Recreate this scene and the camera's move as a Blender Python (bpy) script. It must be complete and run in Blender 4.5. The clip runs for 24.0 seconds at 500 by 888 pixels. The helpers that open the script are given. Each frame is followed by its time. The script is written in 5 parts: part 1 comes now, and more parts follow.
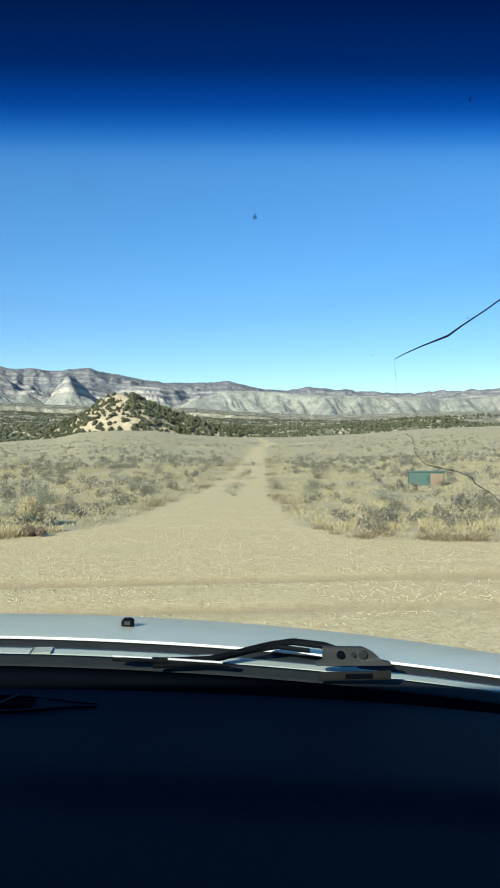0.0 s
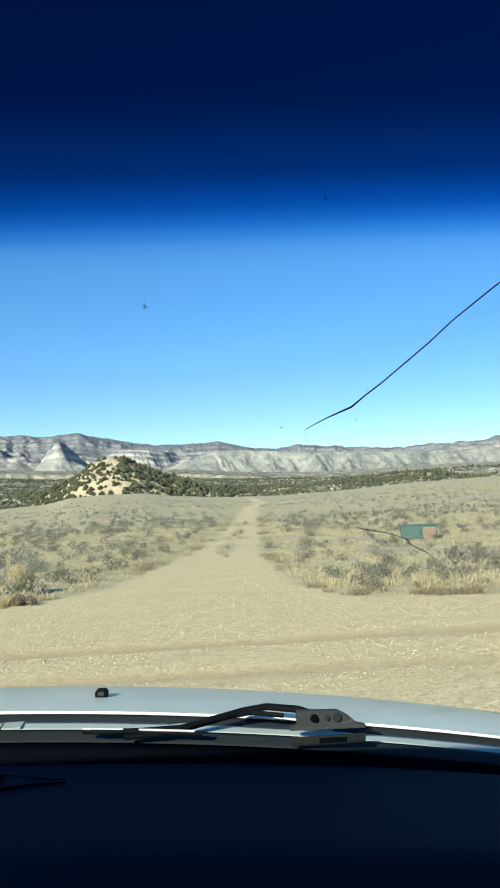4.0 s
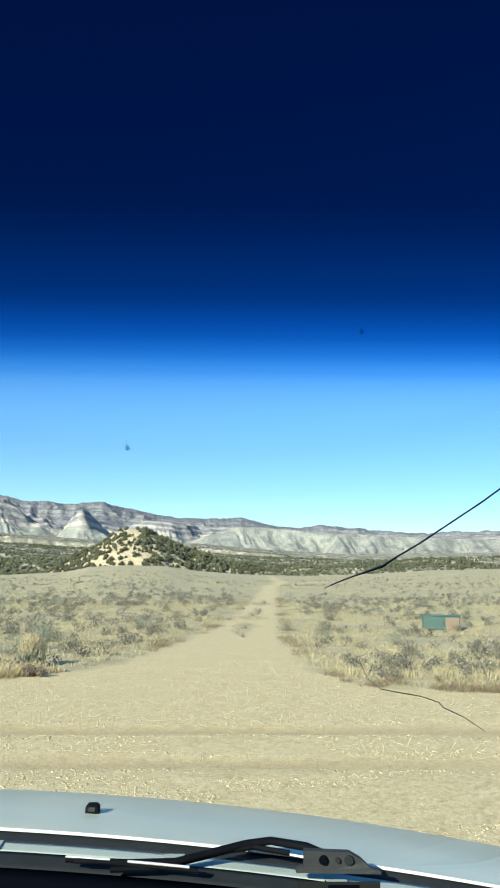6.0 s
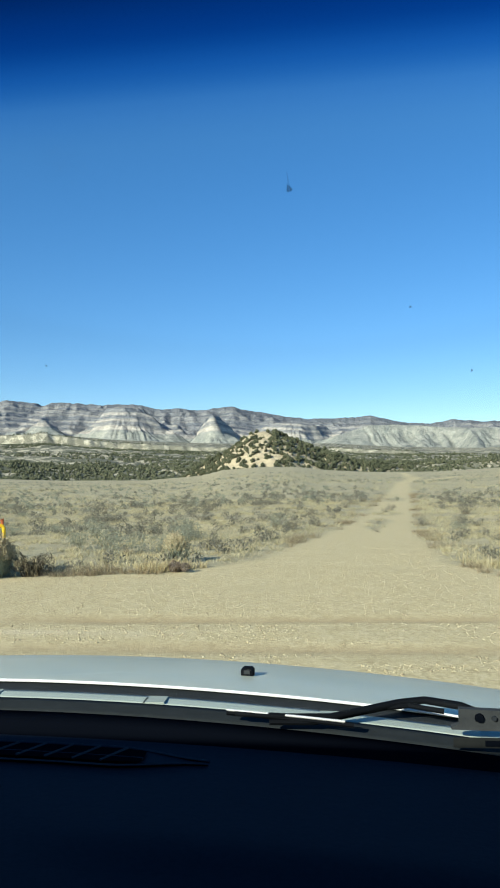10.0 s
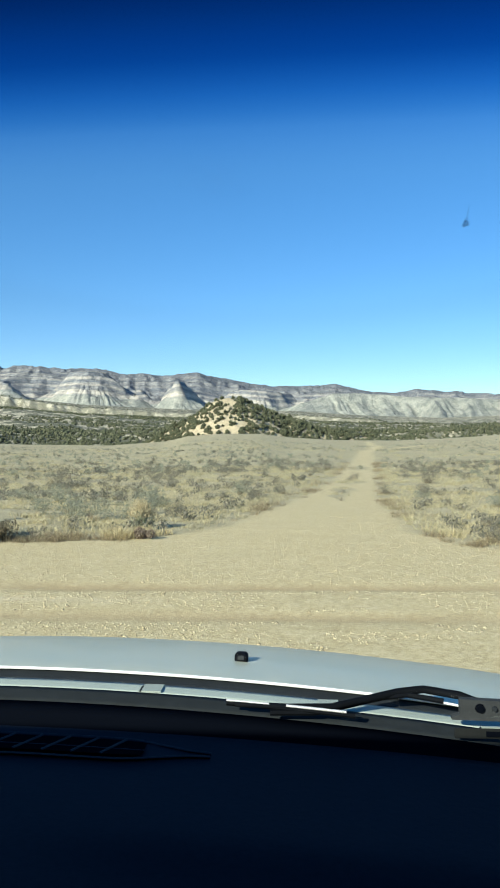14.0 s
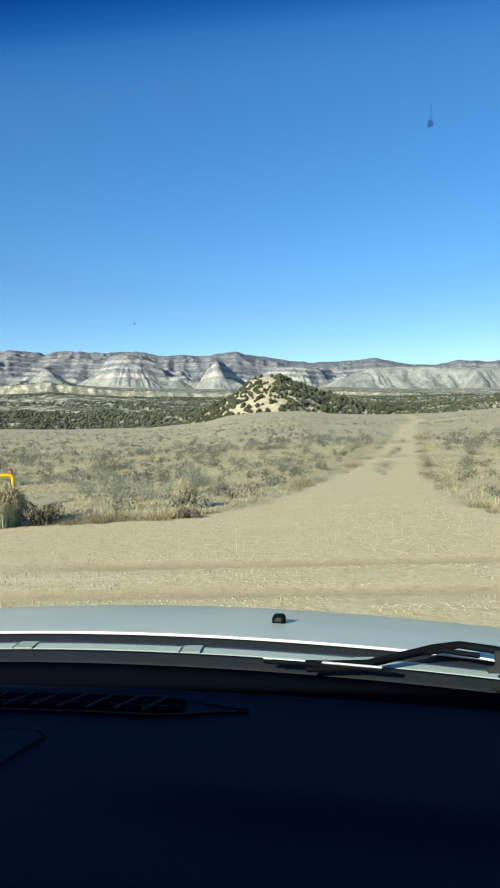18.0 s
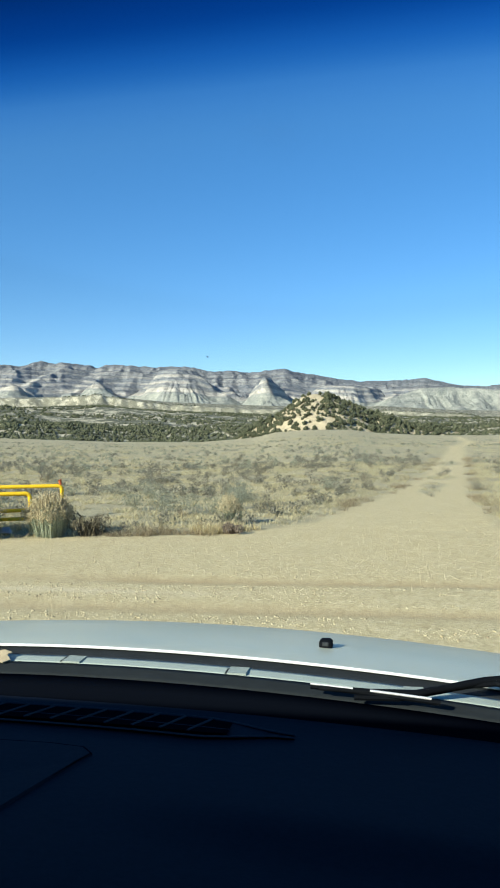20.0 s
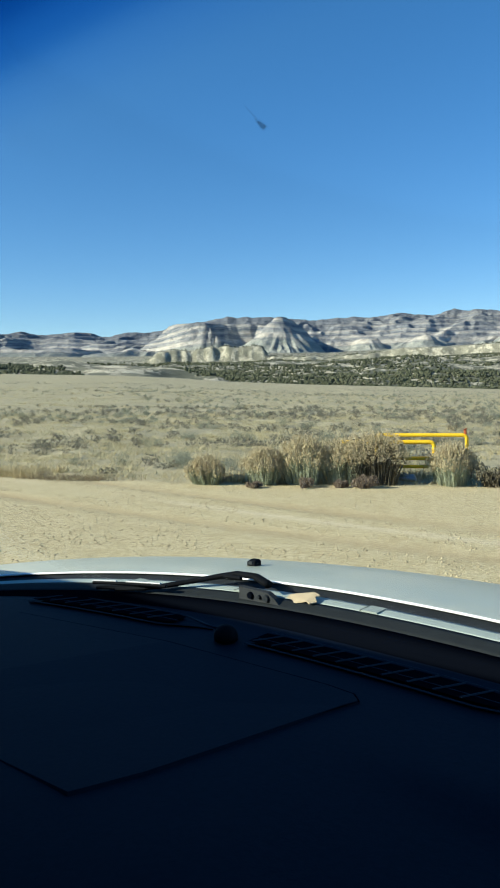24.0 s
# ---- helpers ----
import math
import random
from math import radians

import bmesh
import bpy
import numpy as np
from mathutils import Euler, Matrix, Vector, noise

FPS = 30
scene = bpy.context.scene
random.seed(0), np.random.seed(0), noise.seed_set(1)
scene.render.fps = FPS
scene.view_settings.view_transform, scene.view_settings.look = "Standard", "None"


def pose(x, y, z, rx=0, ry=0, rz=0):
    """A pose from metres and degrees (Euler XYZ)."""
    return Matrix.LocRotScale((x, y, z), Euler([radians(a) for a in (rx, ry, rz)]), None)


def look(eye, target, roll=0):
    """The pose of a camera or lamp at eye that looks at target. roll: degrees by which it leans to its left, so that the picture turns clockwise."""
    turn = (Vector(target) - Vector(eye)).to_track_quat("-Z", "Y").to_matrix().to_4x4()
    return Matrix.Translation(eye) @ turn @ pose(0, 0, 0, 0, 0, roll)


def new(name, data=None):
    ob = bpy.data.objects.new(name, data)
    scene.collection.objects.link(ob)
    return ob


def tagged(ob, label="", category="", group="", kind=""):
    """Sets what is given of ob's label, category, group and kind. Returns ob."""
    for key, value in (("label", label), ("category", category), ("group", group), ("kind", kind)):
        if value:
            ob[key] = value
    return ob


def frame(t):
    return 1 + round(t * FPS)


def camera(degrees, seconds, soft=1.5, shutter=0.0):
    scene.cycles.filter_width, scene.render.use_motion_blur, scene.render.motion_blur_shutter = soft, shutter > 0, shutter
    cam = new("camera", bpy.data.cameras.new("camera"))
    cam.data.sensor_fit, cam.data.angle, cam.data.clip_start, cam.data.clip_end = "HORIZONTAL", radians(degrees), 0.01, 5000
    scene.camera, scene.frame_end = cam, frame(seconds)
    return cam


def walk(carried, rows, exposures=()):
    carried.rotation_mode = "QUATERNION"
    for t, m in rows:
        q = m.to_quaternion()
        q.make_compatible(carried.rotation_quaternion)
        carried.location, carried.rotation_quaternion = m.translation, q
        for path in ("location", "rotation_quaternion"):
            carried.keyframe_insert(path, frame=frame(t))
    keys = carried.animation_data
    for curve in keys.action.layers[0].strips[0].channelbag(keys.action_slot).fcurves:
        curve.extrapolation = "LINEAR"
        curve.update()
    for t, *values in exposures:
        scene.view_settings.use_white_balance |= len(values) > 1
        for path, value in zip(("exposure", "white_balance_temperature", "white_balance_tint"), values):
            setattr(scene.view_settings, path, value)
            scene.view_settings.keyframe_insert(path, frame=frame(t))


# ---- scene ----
# ---------------------------------------------------------------- camera
PATH = [
    (0.0, 0.009, -0.032, 1.714, -0.00, -0.30, -0.00),
    (0.5, 0.006, -0.011, 1.729, -0.29, -1.69, -0.41),
    (1.0, 0.007, 0.006, 1.724, -1.25, -2.40, -0.01),
    (1.5, 0.040, 0.012, 1.730, -1.16, -2.33, 1.12),
    (2.0, 0.044, 0.018, 1.721, -1.16, -0.81, 2.23),
    (2.5, 0.040, -0.021, 1.713, -1.18, 1.69, 2.43),
    (4.5, 0.046, -0.045, 1.720, -0.51, 4.07, 1.96),
    (5.0, 0.051, 0.090, 1.717, -2.47, 2.66, 2.46),
    (5.5, 0.047, 0.001, 1.732, -1.81, 8.94, -0.17),
    (6.0, 0.049, 0.012, 1.753, 0.85, 9.69, -1.17),
    (6.5, 0.004, 0.014, 1.757, 2.65, 6.45, -1.44),
    (7.0, -0.001, 0.059, 1.717, 4.85, 2.82, -1.21),
    (7.5, 0.001, 0.032, 1.728, 6.48, 4.64, 0.34),
    (8.0, 0.023, 0.036, 1.710, 7.49, 5.78, 0.80),
    (8.5, 0.043, 0.020, 1.727, 6.98, 5.59, 0.79),
    (9.0, 0.042, 0.057, 1.733, 8.48, 5.17, -0.81),
    (9.5, 0.036, 0.058, 1.708, 11.26, 3.47, -0.98),
    (10.0, 0.035, 0.036, 1.716, 10.42, 2.39, 0.78),
    (10.5, 0.022, 0.049, 1.728, 8.90, 1.56, 1.42),
    (11.0, 0.004, 0.070, 1.732, 7.09, -0.14, 0.04),
    (11.5, 0.002, 0.065, 1.735, 5.91, -1.02, -0.69),
    (13.5, -0.012, 0.049, 1.738, 6.23, 0.04, -0.54),
    (14.0, -0.013, 0.052, 1.740, 7.81, -0.07, -0.00),
    (14.5, -0.013, 0.041, 1.739, 8.76, -0.23, 0.31),
    (15.0, -0.020, 0.038, 1.739, 9.71, -0.42, -0.08),
    (15.5, -0.013, 0.032, 1.739, 10.63, -0.62, 0.04),
    (16.0, -0.012, 0.038, 1.735, 10.73, -0.89, 0.36),
    (16.5, -0.008, 0.043, 1.732, 10.59, -1.52, 0.74),
    (17.0, -0.007, 0.053, 1.727, 10.68, -1.69, 1.18),
    (17.5, -0.000, 0.044, 1.722, 10.68, -1.60, 1.84),
    (19.5, 0.003, 0.046, 1.722, 10.91, -1.81, 1.99),
    (20.0, -0.006, 0.045, 1.728, 14.21, -0.33, 0.40),
    (20.5, 0.020, 0.075, 1.750, 23.98, 0.71, -1.10),
    (21.0, 0.054, 0.042, 1.744, 24.40, -0.45, -1.14),
    (21.5, 0.052, 0.050, 1.736, 24.28, -1.74, -2.02),
    (22.0, 0.072, 0.065, 1.734, 24.43, -2.56, -0.60),
    (22.5, 0.093, 0.090, 1.728, 24.70, -3.17, 0.19),
    (23.0, 0.110, 0.100, 1.735, 27.95, -2.84, 0.46),
    (23.5, 0.115, 0.110, 1.736, 35.92, -2.60, 0.49),
    (24.0, 0.115, 0.115, 1.737, 43.75, -3.81, 0.72),
]
# the film's own brightening where the dark shade band fills the picture
STOPS = [(0.0, 0.63), (2.5, 0.65), (4.5, 0.75), (5.0, 0.75), (5.5, 0.83), (6.0, 0.85), (6.6, 0.75), (7.2, 0.67), (8.0, 0.59), (8.6, 0.69), (9.5, 0.58), (11.0, 0.61), (14.0, 0.69), (17.5, 0.61), (20.3, 0.71), (20.8, 0.93), (21.5, 0.91), (22.0, 0.75), (24.0, 0.65)]
cam = camera(35.5, 24.0, soft=1.9)
walk(cam, [(t, pose(x, y, z, 90 + p, r, w)) for t, x, y, z, w, p, r in PATH], exposures=[(t, e + 0.10, 6500, 4.6) for t, e in STOPS])

# ---------------------------------------------------------------- light
SUN_AZ, SUN_EL = 150.0, 25.5      # degrees to the left of the road ahead, above the horizon
world = bpy.data.worlds.new("sky")
scene.world = world
world.use_nodes = True
wn = world.node_tree.nodes
sky = wn.new("ShaderNodeTexSky")
sky.sky_type = "NISHITA"
sky.sun_disc = False
sky.sun_elevation = radians(SUN_EL)
sky.sun_rotation = radians(360 - SUN_AZ)
sky.altitude = 1900
sky.air_density, sky.dust_density, sky.ozone_density = 1.0, 0.0, 3.0
wn["Background"].inputs["Strength"].default_value = 0.130
rich = wn.new("ShaderNodeHueSaturation")
rich.inputs["Saturation"].default_value = 1.36
rich.inputs["Hue"].default_value = 0.505
even = wn.new("ShaderNodeGamma")
even.inputs["Gamma"].default_value = 0.85
world.node_tree.links.new(sky.outputs[0], even.inputs["Color"])
world.node_tree.links.new(even.outputs[0], rich.inputs["Color"])
world.node_tree.links.new(rich.outputs[0], wn["Background"].inputs["Color"])
sun_data = bpy.data.lights.new("sun", "SUN")
sun_data.energy, sun_data.angle, sun_data.color = 5.0, radians(0.53), (1.0, 0.965, 0.855)
sun = new("sun", sun_data)
sa, se = radians(SUN_AZ), radians(SUN_EL)
sun.matrix_world = look((-math.sin(sa) * math.cos(se) * 60, math.cos(sa) * math.cos(se) * 60, math.sin(se) * 60), (0, 0, 0))


# ---------------------------------------------------------------- materials
class Nodes:
    """A node material in a few words."""

    def __init__(self, name, rough=0.9, metal=0.0, spec=0.3):
        self.m = bpy.data.materials.new(name)
        self.m.use_nodes = True
        self.t = self.m.node_tree
        self.b = self.t.nodes["Principled BSDF"]
        self.b.inputs["Roughness"].default_value = rough
        self.b.inputs["Metallic"].default_value = metal
        self.b.inputs["Specular IOR Level"].default_value = spec

    def n(self, kind, **values):
        node = self.t.nodes.new("ShaderNode" + kind)
        for k, v in values.items():
            if k in node.inputs:
                node.inputs[k].default_value = v
        return node

    def link(self, a, b):
        self.t.links.new(a, b)

    def coords(self, which="Object"):
        return self.n("TexCoord").outputs[which]

    def noise(self, scale, detail=4.0, rough=0.6, vec=None, stretch=None):
        node = self.n("TexNoise", Scale=scale, Detail=detail, Roughness=rough)
        vec = vec or self.coords()
        if stretch:
            mp = self.n("Mapping")
            mp.inputs["Scale"].default_value = stretch
            self.link(vec, mp.inputs["Vector"])
            vec = mp.outputs[0]
        self.link(vec, node.inputs["Vector"])
        return node.outputs["Fac"]

    def ramp(self, fac, stops):
        node = self.n("ValToRGB")
        el = node.color_ramp.elements
        while len(el) < len(stops):
            el.new(0.5)
        for e, (p, c) in zip(el, stops):
            e.position, e.color = p, (*c, 1.0)
        self.link(fac, node.inputs["Fac"])
        return node.outputs["Color"]

    def mix(self, fac, a, b, how="MIX"):
        node = self.n("MixRGB")
        node.blend_type = how
        for v, i in ((fac, 0), (a, 1), (b, 2)):
            if isinstance(v, (int, float)):
                node.inputs[i].default_value = v
            elif isinstance(v, tuple):
                node.inputs[i].default_value = (*v, 1.0)
            else:
                self.link(v, node.inputs[i])
        return node.outputs[0]

    def math(self, how, a, b=0.5, c=0.5):
        node = self.n("Math")
        node.operation = how
        for i, v in enumerate((a, b, c)):
            if isinstance(v, (int, float)):
                node.inputs[i].default_value = v
            else:
                self.link(v, node.inputs[i])
        return node.outputs[0]

    def attr(self, name):
        node = self.n("Attribute")
        node.attribute_name = name
        return node.outputs["Fac"]

    def color(self, v):
        if isinstance(v, tuple):
            self.b.inputs["Base Color"].default_value = (*v, 1.0)
        else:
            self.link(v, self.b.inputs["Base Color"])
        return self

    def bump(self, height, strength=0.5, distance=0.02):
        node = self.n("Bump", Strength=strength, Distance=distance)
        self.link(height, node.inputs["Height"])
        self.link(node.outputs[0], self.b.inputs["Normal"])
        return self


def m_earth():
    """Gravel road, bare soil and dry short grass, by how much of each the ground holds."""
    k = Nodes("earth", 0.95, spec=0.15)
    big, mid, fine = k.noise(0.35, 3), k.noise(2.6, 5), k.noise(28, 6, 0.7)
    grit = k.n("TexVoronoi", Scale=30.0)
    k.link(k.coords(), grit.inputs["Vector"])
    gravel = k.ramp(mid, [(0.25, (0.47, 0.385, 0.195)), (0.5, (0.57, 0.48, 0.262)), (0.8, (0.64, 0.555, 0.325))])
    stones = k.ramp(grit.outputs["Color"], [(0.1, (0.29, 0.225, 0.12)), (0.4, (0.50, 0.41, 0.235)), (0.65, (0.57, 0.475, 0.28)), (0.95, (0.70, 0.61, 0.40))])
    gravel = k.mix(0.55, gravel, stones)
    speck = k.n("TexVoronoi", Scale=13.0)
    k.link(k.coords(), speck.inputs["Vector"])
    clod = k.ramp(speck.outputs["Distance"], [(0.10, (1, 1, 1)), (0.22, (0, 0, 0))])
    gravel = k.mix(k.math("MULTIPLY", clod, 0.4), gravel, k.ramp(speck.outputs["Color"], [(0.3, (0.24, 0.18, 0.10)), (0.7, (0.72, 0.65, 0.47))]))
    gravel = k.mix(k.math("MULTIPLY", k.attr("rut"), 0.5), gravel, (0.38, 0.275, 0.14))
    gravel = k.mix(k.math("MULTIPLY", k.attr("pale"), 0.7), gravel, (0.66, 0.57, 0.37))
    turf = k.ramp(mid, [(0.25, (0.33, 0.285, 0.17)), (0.48, (0.46, 0.405, 0.245)), (0.72, (0.565, 0.51, 0.325))])
    turf = k.mix(k.math("MULTIPLY", fine, 0.45), turf, (0.25, 0.225, 0.14))
    patch = k.ramp(k.noise(0.06, 4), [(0.35, (0, 0, 0)), (0.65, (1, 1, 1))])
    turf = k.mix(k.math("MULTIPLY", patch, 0.35), turf, (0.42, 0.355, 0.21))
    far = k.ramp(k.noise(0.5, 5, 0.7), [(0.42, (0, 0, 0)), (0.62, (1, 1, 1))])
    turf = k.mix(k.math("MULTIPLY", far, 0.5), turf, (0.25, 0.24, 0.16))
    col = k.mix(k.attr("gravel"), turf, gravel)
    col = k.mix(k.math("MULTIPLY", big, 0.25), col, k.mix(0.5, col, (0.42, 0.33, 0.19)))
    k.color(col)
    h = k.math("MULTIPLY", grit.outputs["Distance"], -0.35)
    rough = k.math("MULTIPLY_ADD", mid, 1.6, k.math("ADD", h, fine))
    return k.bump(rough, 0.35, 0.03).m


def m_plain_far():
    k = Nodes("dry_steppe", 0.95, spec=0.1)
    mid = k.noise(0.12, 6, 0.65, stretch=(1, 1, 1))
    turf = k.ramp(mid, [(0.3, (0.24, 0.21, 0.13)), (0.5, (0.34, 0.29, 0.175)), (0.72, (0.44, 0.375, 0.23))])
    spots = k.ramp(k.noise(0.9, 3), [(0.5, (0, 0, 0)), (0.62, (1, 1, 1))])
    turf = k.mix(k.math("MULTIPLY", spots, 0.35), turf, (0.17, 0.165, 0.11))
    return k.color(turf).bump(mid, 0.4, 0.3).m


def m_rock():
    """Level beds of sandstone over grey-green shale, with scrub on the ledges; gully shade and distance haze are in the
    colours.
    """
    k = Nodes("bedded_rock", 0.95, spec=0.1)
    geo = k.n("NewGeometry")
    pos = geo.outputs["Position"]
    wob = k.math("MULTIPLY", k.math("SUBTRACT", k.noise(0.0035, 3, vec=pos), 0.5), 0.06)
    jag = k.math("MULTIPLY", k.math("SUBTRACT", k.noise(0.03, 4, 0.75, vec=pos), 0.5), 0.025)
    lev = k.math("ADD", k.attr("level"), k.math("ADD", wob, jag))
    # slope rock, its blue-grey tint standing in for distance haze
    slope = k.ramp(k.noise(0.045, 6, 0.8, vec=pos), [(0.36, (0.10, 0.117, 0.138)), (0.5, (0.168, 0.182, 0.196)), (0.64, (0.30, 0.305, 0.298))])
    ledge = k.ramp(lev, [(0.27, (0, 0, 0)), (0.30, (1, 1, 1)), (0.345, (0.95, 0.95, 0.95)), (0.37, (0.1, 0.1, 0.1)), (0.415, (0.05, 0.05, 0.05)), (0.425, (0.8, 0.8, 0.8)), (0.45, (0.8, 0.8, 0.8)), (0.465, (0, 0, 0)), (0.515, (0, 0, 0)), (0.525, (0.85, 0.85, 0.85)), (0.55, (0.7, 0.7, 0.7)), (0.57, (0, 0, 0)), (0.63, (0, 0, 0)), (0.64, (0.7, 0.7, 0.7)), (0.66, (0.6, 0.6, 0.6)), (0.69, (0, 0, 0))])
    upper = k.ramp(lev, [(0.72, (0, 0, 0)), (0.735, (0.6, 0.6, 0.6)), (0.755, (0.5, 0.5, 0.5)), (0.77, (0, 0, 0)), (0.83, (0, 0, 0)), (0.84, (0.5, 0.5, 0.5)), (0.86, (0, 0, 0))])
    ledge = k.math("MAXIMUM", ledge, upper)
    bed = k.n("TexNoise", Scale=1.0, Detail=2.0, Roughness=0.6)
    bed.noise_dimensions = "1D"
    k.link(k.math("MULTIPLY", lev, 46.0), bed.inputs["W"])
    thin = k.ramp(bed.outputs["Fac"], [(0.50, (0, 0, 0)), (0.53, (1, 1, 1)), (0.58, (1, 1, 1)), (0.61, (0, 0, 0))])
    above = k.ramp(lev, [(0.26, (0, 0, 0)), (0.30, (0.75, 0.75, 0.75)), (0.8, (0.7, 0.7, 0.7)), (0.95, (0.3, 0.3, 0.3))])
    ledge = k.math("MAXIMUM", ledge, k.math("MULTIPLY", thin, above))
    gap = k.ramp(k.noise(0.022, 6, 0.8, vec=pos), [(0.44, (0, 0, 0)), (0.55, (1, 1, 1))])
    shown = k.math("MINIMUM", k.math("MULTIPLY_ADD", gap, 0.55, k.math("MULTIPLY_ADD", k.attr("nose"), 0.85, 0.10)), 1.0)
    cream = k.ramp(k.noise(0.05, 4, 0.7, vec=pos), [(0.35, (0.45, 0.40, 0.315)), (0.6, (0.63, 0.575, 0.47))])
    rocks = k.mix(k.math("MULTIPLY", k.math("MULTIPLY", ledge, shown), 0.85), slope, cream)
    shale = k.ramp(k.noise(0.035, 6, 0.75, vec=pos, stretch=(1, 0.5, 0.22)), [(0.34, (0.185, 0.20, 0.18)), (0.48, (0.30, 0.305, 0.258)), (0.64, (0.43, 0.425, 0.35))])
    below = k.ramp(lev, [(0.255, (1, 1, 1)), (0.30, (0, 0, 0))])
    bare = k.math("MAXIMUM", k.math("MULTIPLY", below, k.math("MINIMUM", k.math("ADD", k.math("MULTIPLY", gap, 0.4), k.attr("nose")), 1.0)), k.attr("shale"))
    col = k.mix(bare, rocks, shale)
    # dark spots for scrub, and for the shade painted into the gullies
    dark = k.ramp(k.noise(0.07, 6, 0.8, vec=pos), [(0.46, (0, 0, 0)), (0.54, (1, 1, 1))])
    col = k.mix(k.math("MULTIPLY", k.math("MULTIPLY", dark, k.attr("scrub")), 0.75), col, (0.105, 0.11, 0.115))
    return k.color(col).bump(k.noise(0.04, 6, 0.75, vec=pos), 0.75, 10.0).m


def m_cliff():
    """Pale valley soil and the cream wall of the bench, with scrub in streaks and spots."""
    k = Nodes("cream_sandstone", 0.95, spec=0.1)
    geo = k.n("NewGeometry")
    pos = geo.outputs["Position"]
    n1 = k.noise(0.03, 5, 0.65, vec=pos)
    soil = k.ramp(n1, [(0.3, (0.38, 0.345, 0.245)), (0.55, (0.52, 0.465, 0.335)), (0.75, (0.62, 0.56, 0.42))])
    grey = k.ramp(k.noise(0.008, 4, 0.6, vec=pos), [(0.45, (0, 0, 0)), (0.6, (1, 1, 1))])
    soil = k.mix(k.math("MULTIPLY", grey, 0.35), soil, (0.31, 0.305, 0.245))
    wall = k.ramp(k.noise(0.11, 6, 0.75, vec=pos, stretch=(1, 1, 0.35)), [(0.30, (0.26, 0.232, 0.17)), (0.42, (0.40, 0.365, 0.27)), (0.54, (0.51, 0.47, 0.35)), (0.72, (0.60, 0.555, 0.425))])
    col = k.mix(k.attr("cliff"), soil, wall)
    streak = k.ramp(k.noise(0.075, 5, 0.75, vec=pos, stretch=(1, 1, 0.6)), [(0.43, (0, 0, 0)), (0.51, (1, 1, 1))])
    col = k.mix(k.math("MULTIPLY", streak, k.attr("scrub")), col, (0.10, 0.105, 0.075))
    return k.color(col).bump(n1, 0.5, 3.0).m


def m_plant(name, a, b, c, rough=0.85, thin=0.35):
    """Leaves and stalks, each of its own shade, that let some light through."""
    k = Nodes(name, rough, spec=0.12)
    geo = k.n("NewGeometry")
    col = k.ramp(geo.outputs["Random Per Island"], [(0.0, a), (0.5, b), (1.0, c)])
    k.color(col)
    if thin:
        soft = k.n("BsdfTranslucent")
        k.link(col, soft.inputs["Color"])
        both = k.n("MixShader")
        both.inputs[0].default_value = thin
        k.link(k.b.outputs[0], both.inputs[1])
        k.link(soft.outputs[0], both.inputs[2])
        k.link(both.outputs[0], k.t.nodes["Material Output"].inputs["Surface"])
    return k.m


def m_plain(name, col, rough, metal=0.0, spec=0.4, grain=0.0, scale=30.0):
    k = Nodes(name, rough, metal, spec)
    if grain:
        f = k.noise(scale, 5, 0.65)
        k.color(k.mix(f, tuple(v * (1 - grain) for v in col), tuple(min(1, v * (1 + grain)) for v in col)))
        k.bump(f, 0.15, 0.003)
    else:
        k.color(col)
    return k.m


def m_paint():
    """Pale silver-green car paint under a thin film of dust, with streaky reflections painted in."""
    k = Nodes("dusty_paint", 0.4, 0.0, 0.3)
    dust = k.ramp(k.noise(4.0, 6, 0.7), [(0.38, (0, 0, 0)), (0.66, (1, 1, 1))])
    # crosswise pale streaks that imitate reflections in the hood
    streak = k.ramp(k.noise(2.6, 6, 0.7, stretch=(0.6, 4, 1)), [(0.42, (0, 0, 0)), (0.62, (1, 1, 1))])
    film = k.math("ADD", k.math("MULTIPLY", dust, 0.45), k.math("MULTIPLY", streak, 0.3))
    k.color(k.mix(film, (0.39, 0.425, 0.335), (0.60, 0.59, 0.455)))
    k.link(k.math("MULTIPLY_ADD", film, 0.25, 0.3), k.b.inputs["Roughness"])
    k.b.inputs["Coat Weight"].default_value = 0.09
    k.link(k.math("MULTIPLY_ADD", film, 0.14, 0.04), k.b.inputs["Coat Roughness"])
    return k.m


def m_glass():
    """Clear laminated glass with a deep blue shade band along its top edge."""
    k = Nodes("windscreen_glass")
    sep = k.n("SeparateXYZ")
    k.link(k.coords(), sep.inputs[0])
    up = k.math("SUBTRACT", sep.outputs["Z"], 0.0)
    tint = k.ramp(up, [(0.0, (0.985, 0.99, 0.985)), (1.0, (0.985, 0.99, 0.985))])
    ramp = tint.node
    el = ramp.color_ramp.elements
    el[0].position, el[1].position = 0.0, 0.804
    for p, c in ((0.8135, (0.88, 0.94, 0.98)), (0.8225, (0.42, 0.70, 0.88)), (0.8315, (0.16, 0.46, 0.70)), (0.846, (0.08, 0.29, 0.47)), (0.872, (0.05, 0.19, 0.33))):
        el.new(p).color = (*c, 1.0)
    ramp.color_ramp.interpolation = "EASE"
    clear = k.n("BsdfTransparent")
    k.link(tint, clear.inputs["Color"])
    gloss = k.n("BsdfGlossy", Roughness=0.02)
    fres = k.n("Fresnel", IOR=1.25)
    mix = k.n("MixShader")
    k.link(k.math("MULTIPLY", fres.outputs[0], 0.07), mix.inputs[0])
    k.link(clear.outputs[0], mix.inputs[1])
    k.link(gloss.outputs[0], mix.inputs[2])
    k.link(mix.outputs[0], k.t.nodes["Material Output"].inputs["Surface"])
    return k.m


